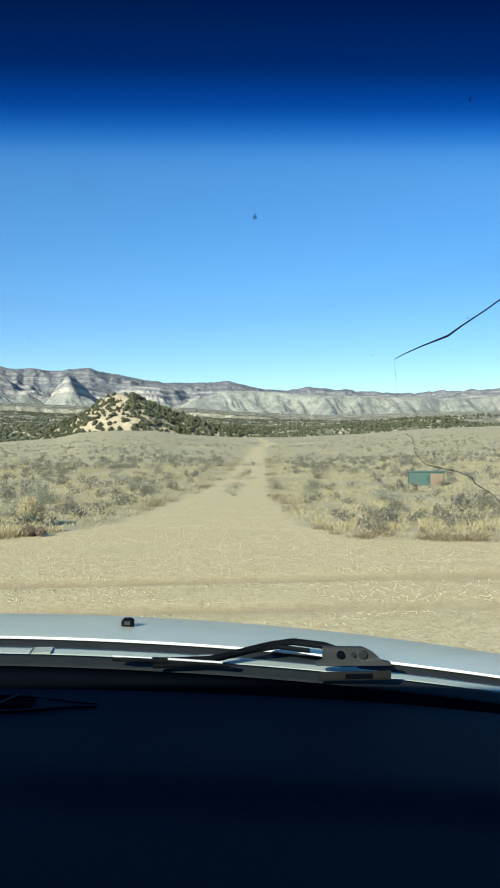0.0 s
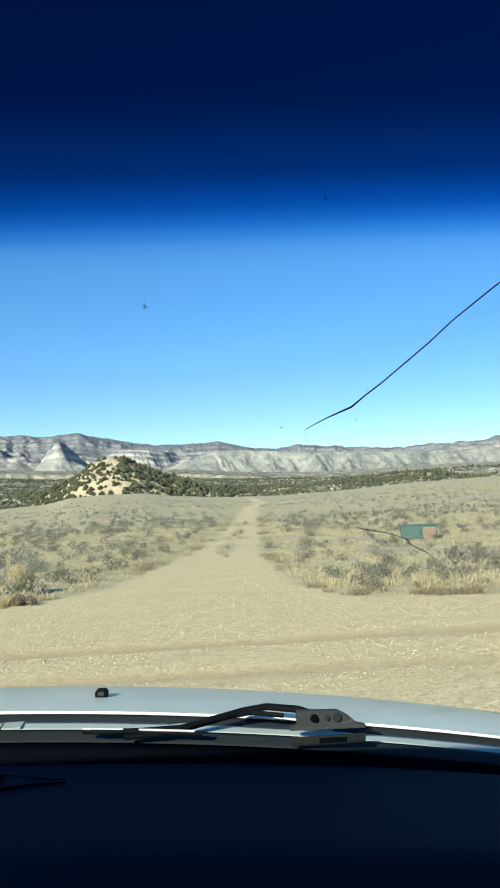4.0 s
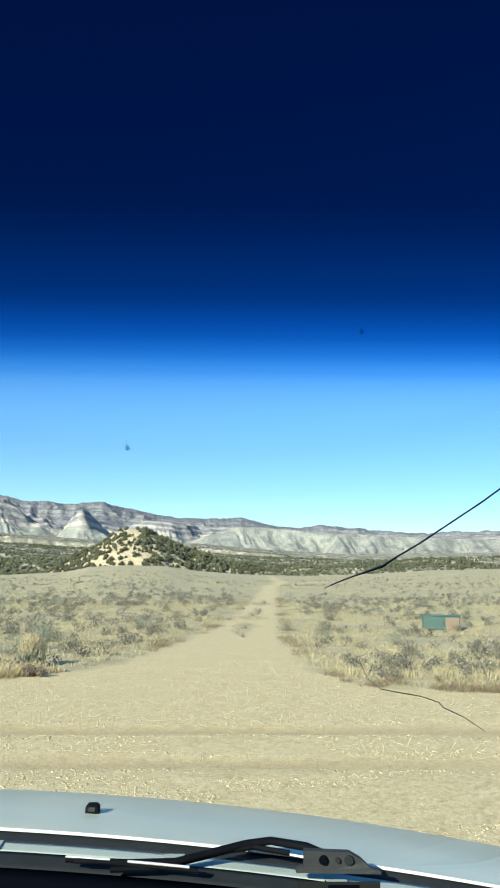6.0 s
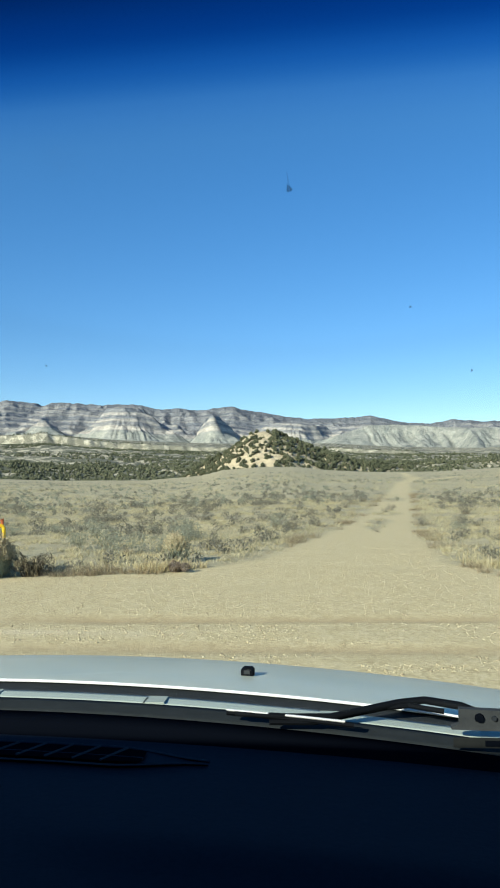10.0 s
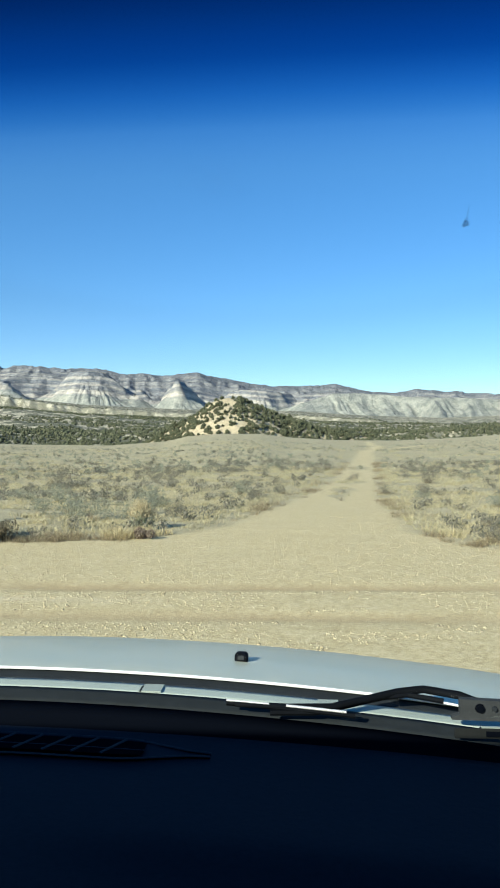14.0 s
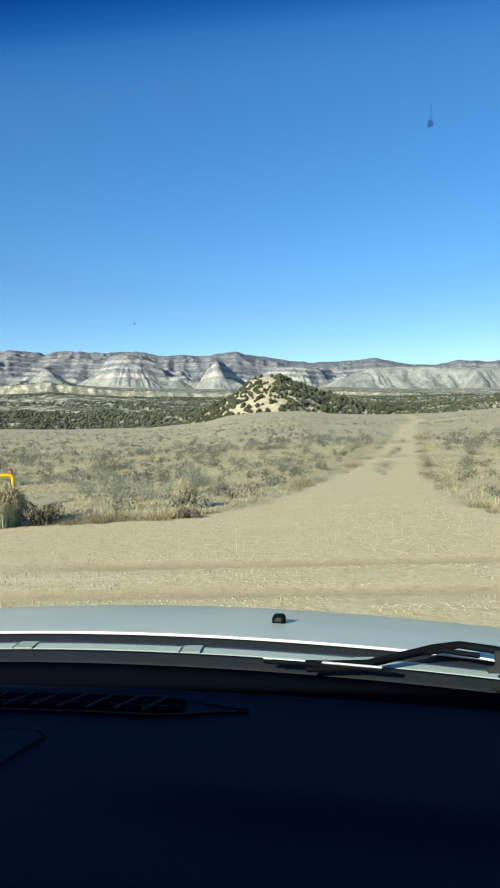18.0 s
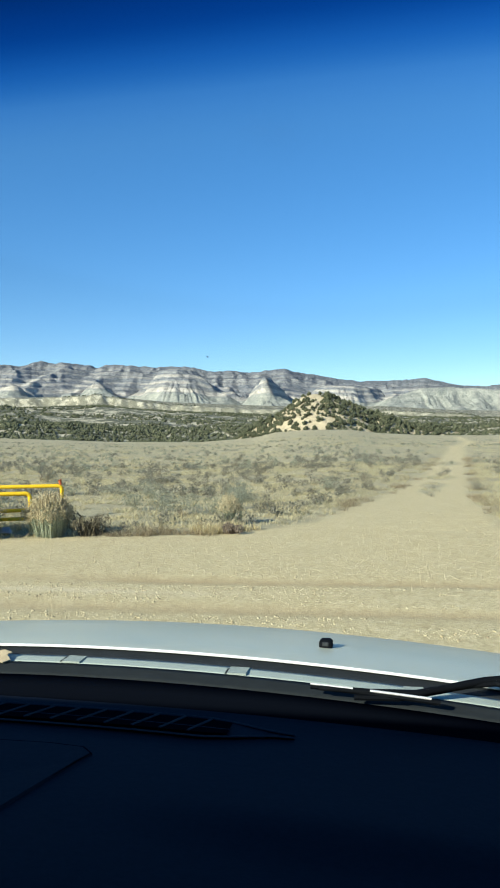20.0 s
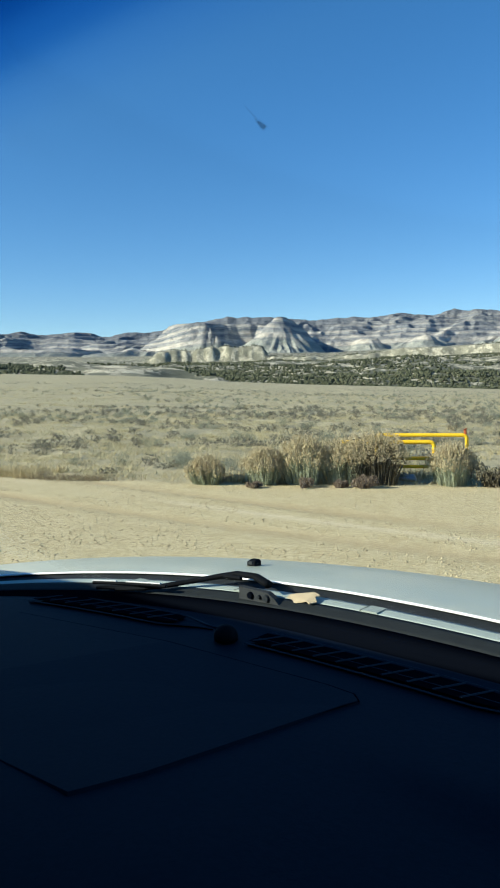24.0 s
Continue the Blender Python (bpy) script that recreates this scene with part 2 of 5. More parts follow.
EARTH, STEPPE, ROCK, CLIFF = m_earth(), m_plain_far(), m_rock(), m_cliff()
PAINT, GLASS = m_paint(), m_glass()
BLACK = m_plain("black_rubber", (0.0045, 0.0055, 0.007), 0.7, spec=0.05, grain=0.3)
DASH = m_plain("navy_dash_plastic", (0.0075, 0.0120, 0.0205), 0.7, spec=0.10, grain=0.25, scale=160)
TRIM = m_plain("matt_black_trim", (0.0025, 0.0035, 0.006), 0.85, spec=0.0)
GREYCOWL = m_plain("grey_green_cowl", (0.345, 0.40, 0.35), 0.7, grain=0.12, scale=14)
STEEL = m_plain("worn_grey_steel", (0.036, 0.040, 0.042), 0.85, 0.0, 0.1, grain=0.4, scale=60)
# near-white colour that paints the sky's glint on the hood's rolled edge
EDGE_GLINT = m_plain("painted_edge_highlight", (0.80, 0.82, 0.80), 0.35, spec=0.5)
LABEL = m_plain("pale_label", (0.62, 0.62, 0.60), 0.6)
TAPE = m_plain("masking_tape", (0.46, 0.37, 0.23), 0.8, grain=0.2)
HEADLINER = m_plain("dark_headliner", (0.02, 0.02, 0.022), 0.95)
DARKGLASS = m_plain("dark_side_glass", (0.004, 0.004, 0.005), 0.08, spec=0.5)
YELLOW = m_plain("yellow_pipe_paint", (0.80, 0.50, 0.02), 0.45, grain=0.18, scale=9)
ORANGE = m_plain("rusty_orange_paint", (0.42, 0.10, 0.03), 0.6, grain=0.3)
GREENBOX = m_plain("green_cabinet_paint", (0.05, 0.10, 0.085), 0.5, grain=0.15)
GRASS = m_plant("dry_grass", (0.40, 0.345, 0.195), (0.50, 0.44, 0.26), (0.60, 0.535, 0.335))
STRAW = m_plant("straw", (0.42, 0.34, 0.18), (0.53, 0.45, 0.26), (0.62, 0.54, 0.34))
SAGE = m_plant("sage_leaf", (0.19, 0.205, 0.15), (0.285, 0.295, 0.215), (0.385, 0.385, 0.28))
SAGEDARK = m_plant("dark_scrub", (0.12, 0.115, 0.088), (0.20, 0.19, 0.145), (0.30, 0.28, 0.21))
TWIG = m_plant("brown_twig", (0.16, 0.13, 0.082), (0.28, 0.225, 0.14), (0.42, 0.345, 0.215))
RABBIT = m_plant("rabbitbrush_stem", (0.20, 0.22, 0.15), (0.33, 0.36, 0.25), (0.46, 0.49, 0.355), 0.85, 0.2)
BRUSHDARK = m_plant("dry_brush_stem", (0.06, 0.052, 0.035), (0.12, 0.105, 0.07), (0.22, 0.19, 0.125), 0.85, 0.1)
SEED = m_plant("tan_seed_head", (0.34, 0.28, 0.155), (0.50, 0.42, 0.25), (0.66, 0.575, 0.385))
FOOTWEED = m_plant("purple_brown_weed", (0.16, 0.125, 0.095), (0.25, 0.20, 0.15), (0.36, 0.295, 0.22))
JUNIPER = m_plant("juniper_leaf", (0.055, 0.062, 0.036), (0.085, 0.092, 0.054), (0.125, 0.128, 0.075), 0.85, 0.0)
BARK = m_plain("grey_bark", (0.16, 0.12, 0.09), 0.9, grain=0.3)
STONE = m_plant("road_stone", (0.28, 0.225, 0.13), (0.40, 0.335, 0.20), (0.50, 0.43, 0.265), 0.95, 0.0)
HILLSOIL = m_plain("ochre_hill_soil", (0.40, 0.34, 0.225), 0.95, spec=0.1, grain=0.6, scale=0.35)
PUDDLE = m_plain("weathered_pale_timber", (0.40, 0.42, 0.44), 0.8, grain=0.3, scale=6)


# ---------------------------------------------------------------- mesh helpers
def part(name, bm, material, parent=None, label="", smooth=False):
    me = bpy.data.meshes.new(name)
    bm.to_mesh(me)
    bm.free()
    return part_mesh(name, me, material, parent, label, smooth)


def part_mesh(name, me, material, parent=None, label="", smooth=False):
    me.materials.append(material)
    if smooth:
        me.polygons.foreach_set("use_smooth", [True] * len(me.polygons))
    ob = new(name, me)
    ob.parent = parent
    return tagged(ob, label)


def arrays(name, verts, faces, attrs=()):
    """A mesh from arrays of corners and of triangles or quads, with float attributes on its corners."""
    verts, faces = np.asarray(verts, np.float32), np.asarray(faces, np.int32)
    me = bpy.data.meshes.new(name)
    k = faces.shape[1]
    me.vertices.add(len(verts))
    me.vertices.foreach_set("co", verts.ravel())
    me.loops.add(faces.size)
    me.loops.foreach_set("vertex_index", faces.ravel())
    me.polygons.add(len(faces))
    me.polygons.foreach_set("loop_start", np.arange(0, faces.size, k, dtype=np.int32))
    me.polygons.foreach_set("loop_total", np.full(len(faces), k, np.int32))
    me.update(calc_edges=True)
    for key, values in attrs:
        me.attributes.new(key, "FLOAT", "POINT").data.foreach_set("value", np.asarray(values, np.float32))
    return me


def hashed(i, j, seed):
    v = np.sin(i * 127.1 + j * 311.7 + seed * 74.7) * 43758.5453
    return v - np.floor(v)


def vnoise(x, y, seed=0):
    i, j = np.floor(x), np.floor(y)
    u, v = x - i, y - j
    u, v = u * u * (3 - 2 * u), v * v * (3 - 2 * v)
    a, b = hashed(i, j, seed), hashed(i + 1, j, seed)
    c, d = hashed(i, j + 1, seed), hashed(i + 1, j + 1, seed)
    return (a * (1 - u) + b * u) * (1 - v) + (c * (1 - u) + d * u) * v


def fbm(x, y, octaves=4, seed=0):
    s, a, n = 0.0, 1.0, 0.0
    for o in range(octaves):
        s = s + a * vnoise(x * 2 ** o, y * 2 ** o, seed + o)
        n += a
        a *= 0.5
    return s / n


def ridged(x, y, octaves=3, seed=0):
    s, a, n = 0.0, 1.0, 0.0
    for o in range(octaves):
        s = s + a * (1 - np.abs(2 * vnoise(x * 2 ** o, y * 2 ** o, seed + o) - 1))
        n += a
        a *= 0.5
    return s / n


def smooth(a, b, x):
    t = np.clip((x - a) / (b - a), 0, 1)
    return t * t * (3 - 2 * t)


def line(az, knots):
    """A value that runs through knots (degrees to the left, value)."""
    k = sorted(knots)
    return np.interp(az, [p[0] for p in k], [p[1] for p in k])


def tan_d(e):
    return np.tan(np.radians(e))


# ---------------------------------------------------------------- the lie of the land
EYE = 1.75
EDGE = [(-180, 0.6), (-40, 1.0), (-18, 0.98), (-12, 0.75), (-8, 0.42), (-3, 0.17), (1.5, 0.2), (5, 0.4), (7, 0.66), (10, 0.66), (12.4, 0.48), (14, 0.1), (18, -0.19), (24, -0.12), (32, 0.2), (40, 0.5), (45, 0.75), (49, 1.05), (53, 1.28), (61, 1.45), (80, 1.2), (180, 0.6)]
R_EDGE = 390.0


def road_edge(x):
    """How far ahead the crossing's far edge lies, by how far to the right."""
    return np.interp(x, [-40, -14, -9.4, -6.3, -4.4, 2.2, 5, 12, 40], [-4, 8.8, 11.2, 13.1, 13.7, 13.4, 13.2, 12.2, 8])


def track_sides(y):
    left = np.interp(y, [13.4, 14.5, 16.1, 20.4, 24.3, 36, 57, 108, 160, 300], [-4.4, -3.5, -2.7, -2.3, -1.75, -1.15, -0.6, 0.2, 3.4, 2.2])
    right = np.interp(y, [13.4, 14, 15.9, 20.8, 25, 42, 108, 160, 300], [2.2, 1.6, 1.05, 0.75, 0.7, 1.0, 2.2, 5.6, 4.2])
    return left, right


def gravel_at(x, y):
    """Over 0 on the gravel, in metres from its edge."""
    wob = (fbm(x * 0.9, y * 0.9, 4, 5) - 0.5) * 1.1
    cross = road_edge(x) - y + wob * 0.8
    lo, hi = track_sides(y)
    track = np.minimum(x - lo, hi - x) + wob * 0.55
    track = np.where((y > 12.5) & (y < 300), track, -5)
    # the grown-over strip between the wheel tracks
    mid = (lo + hi) / 2 - 0.15
    strip = np.where((y > 24) & (y < 60), 0.17 - np.abs(x - mid) - (fbm(x * 0.2, y * 0.35, 2, 9) - 0.40) * 2.2, -1)
    track = np.minimum(track, np.where(strip > 0, -strip, 9))
    # a pale side track that leaves it far ahead, to the right
    side = 1.5 - 0.5 * np.abs(y - np.interp(x, [0.8, 10, 23, 60], [120, 144, 186, 240])) + wob * 0.3
    side = np.where((x > 0.4) & (x < 60), side, -5)
    return np.maximum(np.maximum(cross, track), side)


def ground_z(x, y):
    r = np.hypot(x, y)
    az = np.degrees(np.arctan2(-x, y))
    top = EYE + R_EDGE * tan_d(line(az, EDGE))
    s = np.clip((r - 16) / (R_EDGE - 16), 0, 1.4)
    z = top * s ** 1.25
    g = gravel_at(x, y)
    off = smooth(0.1, -1.2, g)
    z = z + off * ((fbm(x * 0.55, y * 0.55, 3, 2) - 0.45) * 0.26 * smooth(-0.4, -3.0, g) + 0.03) * np.clip(r / 14, 0, 1)
    z = z + (fbm(x * 0.05, y * 0.05, 3, 21) - 0.5) * 1.2 * smooth(40, 140, r) * smooth(R_EDGE, R_EDGE * 0.75, r)
    z = z - 0.025 * rut_at(x, y)
    return z


def rut_at(x, y):
    """Wheel ruts that run along the crossing road."""
    a = y - (9.55 + 0.05 * x + 0.25 * np.sin(x * 0.31))
    b = y - (7.75 + 0.055 * x + 0.2 * np.sin(x * 0.27 + 1))
    w = 0.15 + 0.22 * vnoise(x * 0.35, y * 0.1, 4)
    return (np.exp(-(a / w) ** 2) * (0.4 + 0.9 * vnoise(x * 0.6, y * 0, 7)) + np.exp(-(b / w) ** 2) * (0.4 + 0.8 * vnoise(x * 0.5, y * 0, 8))) * (gravel_at(x, y) > 0.3)


def pale_at(x, y):
    """Pale drifts of dust beside the ruts."""
    a = y - (8.7 + 0.05 * x + 0.2 * np.sin(x * 0.31))
    return np.exp(-(a / 0.14) ** 2) * smooth(0.45, 0.7, vnoise(x * 0.35, y * 0, 12))


def polar(az, rr):
    a, r = np.meshgrid(np.radians(az), rr, indexing="ij")
    return -np.sin(a) * r, np.cos(a) * r, np.degrees(a), r


def grid_faces(n, m):
    i = np.arange(n * m).reshape(n, m)
    return np.stack([i[:-1, :-1], i[:-1, 1:], i[1:, 1:], i[1:, :-1]], -1).reshape(-1, 4)


def keep(verts, faces, attrs, mask):
    """The faces chosen by mask, with the corners that they use."""
    f = faces[mask]
    used, f2 = np.unique(f, return_inverse=True)
    return verts[used], f2.reshape(f.shape), [(k, v[used]) for k, v in attrs]


# near ground and road
az_near = np.concatenate([np.arange(-180, -26, 3.0), np.arange(-26, 68, 0.3), np.linspace(68, 180, 39)])
r_near = np.concatenate([[0.05], np.arange(1, 5, 0.5), np.arange(5, 26, 0.14), np.geomspace(26, R_EDGE + 3, 150)])
X, Y, A, R = polar(az_near, r_near)
Z = ground_z(X, Y)
G = gravel_at(X, Y)
V = np.stack([X, Y, Z], -1).reshape(-1, 3)
F = grid_faces(*X.shape)
near_attrs = [("gravel", smooth(-0.25, 0.3, G).ravel()), ("rut", rut_at(X, Y).ravel()), ("pale", pale_at(X, Y).ravel())]
on_road = G.ravel()[F].mean(1) > 0
tagged(part_mesh("road", arrays("road", *keep(V, F, near_attrs, on_road)), EARTH, smooth=True), "rutted tan gravel road crossing a narrow dirt track", "road", kind="structure")
tagged(part_mesh("ground", arrays("ground", *keep(V, F, near_attrs, ~on_road)), EARTH, smooth=True), "dry grassland of tan bunch grass and bare soil", "ground", kind="structure")

# the lowland of scrub beyond the plain's edge, with the cream-coloured bench across it
FOOT = [(-40, 1.5), (-12, 1.35), (-6, 1.2), (0, 1.4), (4.6, 1.7), (13, 1.8), (20, 2.08), (25, 2.5), (32, 2.3), (38, 2.1), (45, 2.15), (51, 2.0), (62, 2.0), (80, 2.0)]
BENCH = [(-40, 0), (-2.5, 0), (-1.5, 0.32), (5, 0.36), (5.4, 0), (11.5, 0), (12.0, 0.38), (20, 0.46), (22, 0.56), (24.5, 0.68), (25.4, 0.8), (30, 0.62), (32.4, 0.74), (34.8, 0.5), (38, 0.35), (42.3, 0.42), (42.8, 1.25), (46.7, 1.05), (49.2, 1.0), (50.5, 0.85), (51.4, 0.1), (53, 0.0), (80, 0)]
R_BENCH = 1250.0


def lowland(x, y, az, r):
    base0 = EYE + R_EDGE * tan_d(line(az, EDGE))
    foot = EYE + R_BENCH * tan_d(line(az, FOOT))
    s = np.clip((r - R_EDGE) / (R_BENCH - R_EDGE), 0, 1)
    z = base0 + (foot - base0) * s - 5.0 * np.exp(-((r - R_EDGE - 50) / 45.0) ** 2)
    z = z + ((fbm(x * 0.012, y * 0.012, 3, 30) - 0.5) * 13 + (ridged(x * 0.022, y * 0.022, 2, 35) - 0.5) * 5) * smooth(0, 0.12, s) * smooth(1.0, 0.8, s)
    wall = R_BENCH + (fbm(az * 0.5, az * 0 + 3, 3, 31) - 0.5) * 34 + (fbm(az * 2.0, az * 0, 3, 33) - 0.5) * 7 + (fbm(az * 3.0, az * 0, 4, 34) - 0.5) * 5 + (fbm(x * 0.06, y * 0.06, 3, 36) - 0.5) * 5
    hgt = R_BENCH * tan_d(line(az, BENCH)) * (0.92 + 0.36 * fbm(az * 1.5, az * 0, 3, 37))
    up = smooth(-9, 6, r - wall)
    step = np.clip((r - wall + 34) / 60, 0, 1)
    z = z + hgt * (0.25 * step + 0.75 * up)
    z = z + smooth(1420, 2250, r) * np.maximum(2350 * tan_d(line(az, FOOT)) + 22 - z, 0)
    cliff = smooth(-26, 0, r - wall) * smooth(60, 6, r - wall) * (hgt > 3)
    scrub = np.where(hgt > 3, 0.95 - 0.30 * smooth(-22, -4, r - wall) * smooth(24, 10, r - wall), 0.8)
    return z, cliff, scrub


az_v = np.arange(-30, 70, 0.15)
r_v = np.concatenate([np.linspace(R_EDGE, 520, 30), np.linspace(526, 1120, 70), np.linspace(1126, 1360, 70), np.geomspace(1375, 2500, 26)])
X, Y, A, R = polar(az_v, r_v)
Z, CL, SC = lowland(X, Y, A, R)
Z[:, 0] = ground_z(X[:, 0], Y[:, 0]) - 0.3
tagged(part_mesh("valley", arrays("valley", np.stack([X, Y, Z], -1).reshape(-1, 3), grid_faces(*X.shape), [("cliff", CL.ravel()), ("scrub", SC.ravel())]), CLIFF, smooth=True),
       "scrub-covered valley with a cream sandstone bench", "valley", kind="structure")

# the mountains: a bedded escarpment with pale shale spurs before it
SKYLINE = [(-40, 3.2), (-18, 3.35), (-14, 3.48), (-12, 3.38), (-9, 3.52), (-6.8, 3.7), (-4.4, 3.86), (-2.6, 3.58), (-0.4, 3.83), (2.1, 4.38), (3.7, 4.14), (5.4, 4.14), (7.6, 4.4), (9.6, 4.76), (11.7, 5.16), (13.5, 4.92), (15.3, 4.95), (17.3, 4.95), (18.3, 5.36), (19.7, 5.36), (21, 5.27), (22.9, 5.48), (25.3, 5.26), (27.3, 5.54), (30.6, 5.26), (32.8, 5.45), (35, 5.3), (38.5, 5.2), (40, 5.2), (42.2, 5.36), (45.3, 5.45), (47.5, 5.1), (50.4, 4.5), (52.6, 4.34), (54, 4.14), (57, 4.2), (62, 4.1), (80, 4.0)]
R_CREST, R_BASE = 4300.0, 2350.0
# spurs and buttes: degrees to the left, height of the tip, half width of the foot, distance, width of the top, width at half height
SPURS = [(12.9, 4.58, 3.1, 3000, 0.09, 0.37), (25.2, 4.2, 2.9, 3100, 0.12, 0.38), (30.9, 4.0, 2.6, 3150, 0.12, 0.38), (19.2, 5.22, 5.2, 3300, 0.20, 0.50), (41.3, 5.5, 5.4, 2900, 0.09, 0.42), (46.0, 4.95, 5.4, 3300, 0.5, 0.66), (35.2, 3.9, 2.8, 3250, 0.15, 0.42), (7.0, 3.85, 4.4, 3400, 0.4, 0.62), (49.6, 3.9, 3.2, 3300, 0.2, 0.5), (-13.0, 3.0, 3.0, 2900, 0.5, 0.7), (54.5, 3.6, 3.0, 3500, 0.3, 0.6)]


def mountain(x, y, az, r):
    foot = R_BASE * tan_d(line(az, FOOT)) + 18
    sky_line = line(az, SKYLINE) + (fbm(az * 1.3, az * 0 + 1, 3, 40) - 0.5) * 0.24
    crest = R_CREST * tan_d(sky_line)
    wx = x + 130 * (fbm(x * 0.004, y * 0.004, 3, 42) - 0.5)
    wy = y + 130 * (fbm(x * 0.004, y * 0.004, 3, 41) - 0.5)
    big = ridged(wx / 620, wy / 1100, 1, 43)
    base = R_BASE + 520 + 480 * (1 - big)
    t = np.clip((r - base) / (R_CREST - base), 0, 1.15)
    apron = 0.02 * smooth(R_BASE - 100, R_BASE + 500, r)
    z = foot + (crest - foot) * (apron + (1 - apron) * (0.72 * np.clip(t, 0, 1) + 0.28 * smooth(0, 1, t)))
    fine = ridged(wx / 190 + wy / 700, wy / 420, 2, 44)
    rib = ridged(wx / 80 + wy / 260, wy / 210, 2, 47)
    fade = smooth(0.0, 0.18, t) * smooth(1.0, 0.75, t)
    z = z + ((big - 0.55) * 62 + (fine - 0.6) * 66 + (rib - 0.6) * 24) * fade
    z = z + (fbm(x / 85, y / 85, 4, 46) - 0.5) * 14 * smooth(0, 0.05, t) * smooth(1.02, 0.9, t)
    # hard beds stand out as level ledges, with scree between them
    step = (z - foot) / 27.0 + 0.5 * (fbm(x / 300, y / 300, 2, 77) - 0.5)
    z = z + 11.0 * (smooth(0.25, 0.75, step % 1.0) - step % 1.0) * smooth(0.12, 0.3, t) * smooth(1.0, 0.9, t)
    # knolls and notches along the crest
    z = z + R_CREST * 0.0017 * ((ridged(az * 2.2, az * 0 + 4, 3, 48) - 0.6) + 0.8 * (fbm(az * 7.0, az * 0 + 9, 3, 49) - 0.5)) * smooth(0.86, 0.99, t)
    nose = smooth(0.52, 0.78, 0.3 * big + 0.45 * fine + 0.25 * rib) * 0.8
    shale = np.zeros_like(z)
    for c, tip, half, dist, flat, knee in SPURS:
        h = dist * tan_d(tip)
        low = dist * tan_d(line(c, FOOT)) + 8
        da = np.abs(az - c + half * 0.5 * (fbm(x / 420, y / 420, 3, int(c) + 50) - 0.5)) / half
        front = np.clip((dist - r) / (dist * tan_d(half) * 1.25), 0, 3)
        q = np.sqrt(da ** 2 + front ** 2)
        swirl = np.arctan2(front, az - c)
        rill = (ridged(swirl * 3.0, q * 0.7, 2, 60 + int(c)) - 0.55) * 0.11 + (ridged(swirl * 8.0, q * 1.2, 2, 90 + int(c)) - 0.5) * 0.075
        q = q + rill * smooth(knee * 0.6, knee * 1.3, q) + (fbm(x / 130, y / 130, 4, 61) - 0.5) * 0.44 * smooth(0.05, 0.3, q)
        prof = np.interp(q, [0, flat * 0.6, flat, knee, 0.5 + knee * 0.5, 1.0, 1.3], [1, 0.985, 0.93, 0.48, 0.17, 0, -0.08])
        back = np.where(r > dist, r / dist * (0.55 + 0.45 * smooth(1300, 500, r - dist)), 1)
        zs = low + (h - low) * prof * back
        step = zs / 21.0
        zs = zs + 9.0 * (smooth(0.2, 0.8, step % 1.0) - step % 1.0) * smooth(0.42, 0.5, prof)
        hit = (zs > z) & (q < 1.25)
        nose = np.where(hit, 0.75 * smooth(1.25, 0.8, q), nose)
        z = np.where(hit, zs, z)
    level = (z - foot) / (crest - foot)
    # weight that darkens hollows in colour, for shade as well as scrub
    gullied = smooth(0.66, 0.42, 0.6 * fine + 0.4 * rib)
    # the long fluted shale scarp to the right
    rim = line(az, [(-40, 2.9), (-14, 3.05), (-9.8, 3.12), (-6.8, 3.24), (-3.6, 3.36), (-0.4, 3.64), (1.7, 3.66), (2.9, 3.3), (4.2, 2.9), (6.0, 2.3), (7.5, 1.5)]) + (fbm(az * 1.7, az * 0, 3, 74) - 0.5) * 0.10
    dist = 2750 + (fbm(az * 0.5, az * 0 + 2, 2, 70) - 0.5) * 200
    h, low = dist * tan_d(rim), dist * tan_d(line(az, FOOT)) - 4
    slant = az + (dist - r) * 0.0034 + (fbm(x / 160, y / 160, 3, 75) - 0.5) * 0.9
    rill = (ridged(slant * 0.62, az * 0 + 1, 2, 71) - 0.55) * 0.36 + (ridged(slant * 2.3, r * 0.001, 3, 72) - 0.5) * 0.20
    calm = smooth(2.6, 0.6, az) * 0.8 + 0.2
    q = np.clip((dist - r) / 430 + rill * calm * smooth(0.0, 0.3, (dist - r) / 430), 0, 1)
    zs = low + (h - low) * ((1 - q) * 0.72 + 0.28 * (1 - q) ** 3) * np.where(r > dist, smooth(1500, 300, r - dist) * 0.5 + 0.5, 1) + (fbm(x / 60, y / 60, 4, 76) - 0.5) * 12 * smooth(0, 0.2, q)
    hit = (zs > z) & (az < 7.5)
    shale = np.where(hit, 1.0, shale)
    z = np.where(hit, zs, z)
    z = z - 60 * smooth(2240, 2160, r)
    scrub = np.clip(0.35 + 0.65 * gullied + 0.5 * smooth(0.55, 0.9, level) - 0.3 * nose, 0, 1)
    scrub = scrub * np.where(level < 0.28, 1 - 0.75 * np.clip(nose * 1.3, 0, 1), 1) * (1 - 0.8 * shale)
    return z, shale, scrub, level, nose


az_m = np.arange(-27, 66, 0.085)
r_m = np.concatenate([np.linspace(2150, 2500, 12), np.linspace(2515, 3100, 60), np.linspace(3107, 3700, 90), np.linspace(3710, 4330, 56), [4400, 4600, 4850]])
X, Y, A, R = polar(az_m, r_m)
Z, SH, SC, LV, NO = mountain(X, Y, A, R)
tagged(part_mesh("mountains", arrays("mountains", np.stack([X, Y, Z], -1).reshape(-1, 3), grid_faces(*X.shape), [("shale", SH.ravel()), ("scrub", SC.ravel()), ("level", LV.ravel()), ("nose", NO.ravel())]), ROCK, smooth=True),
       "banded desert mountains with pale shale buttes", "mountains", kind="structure")

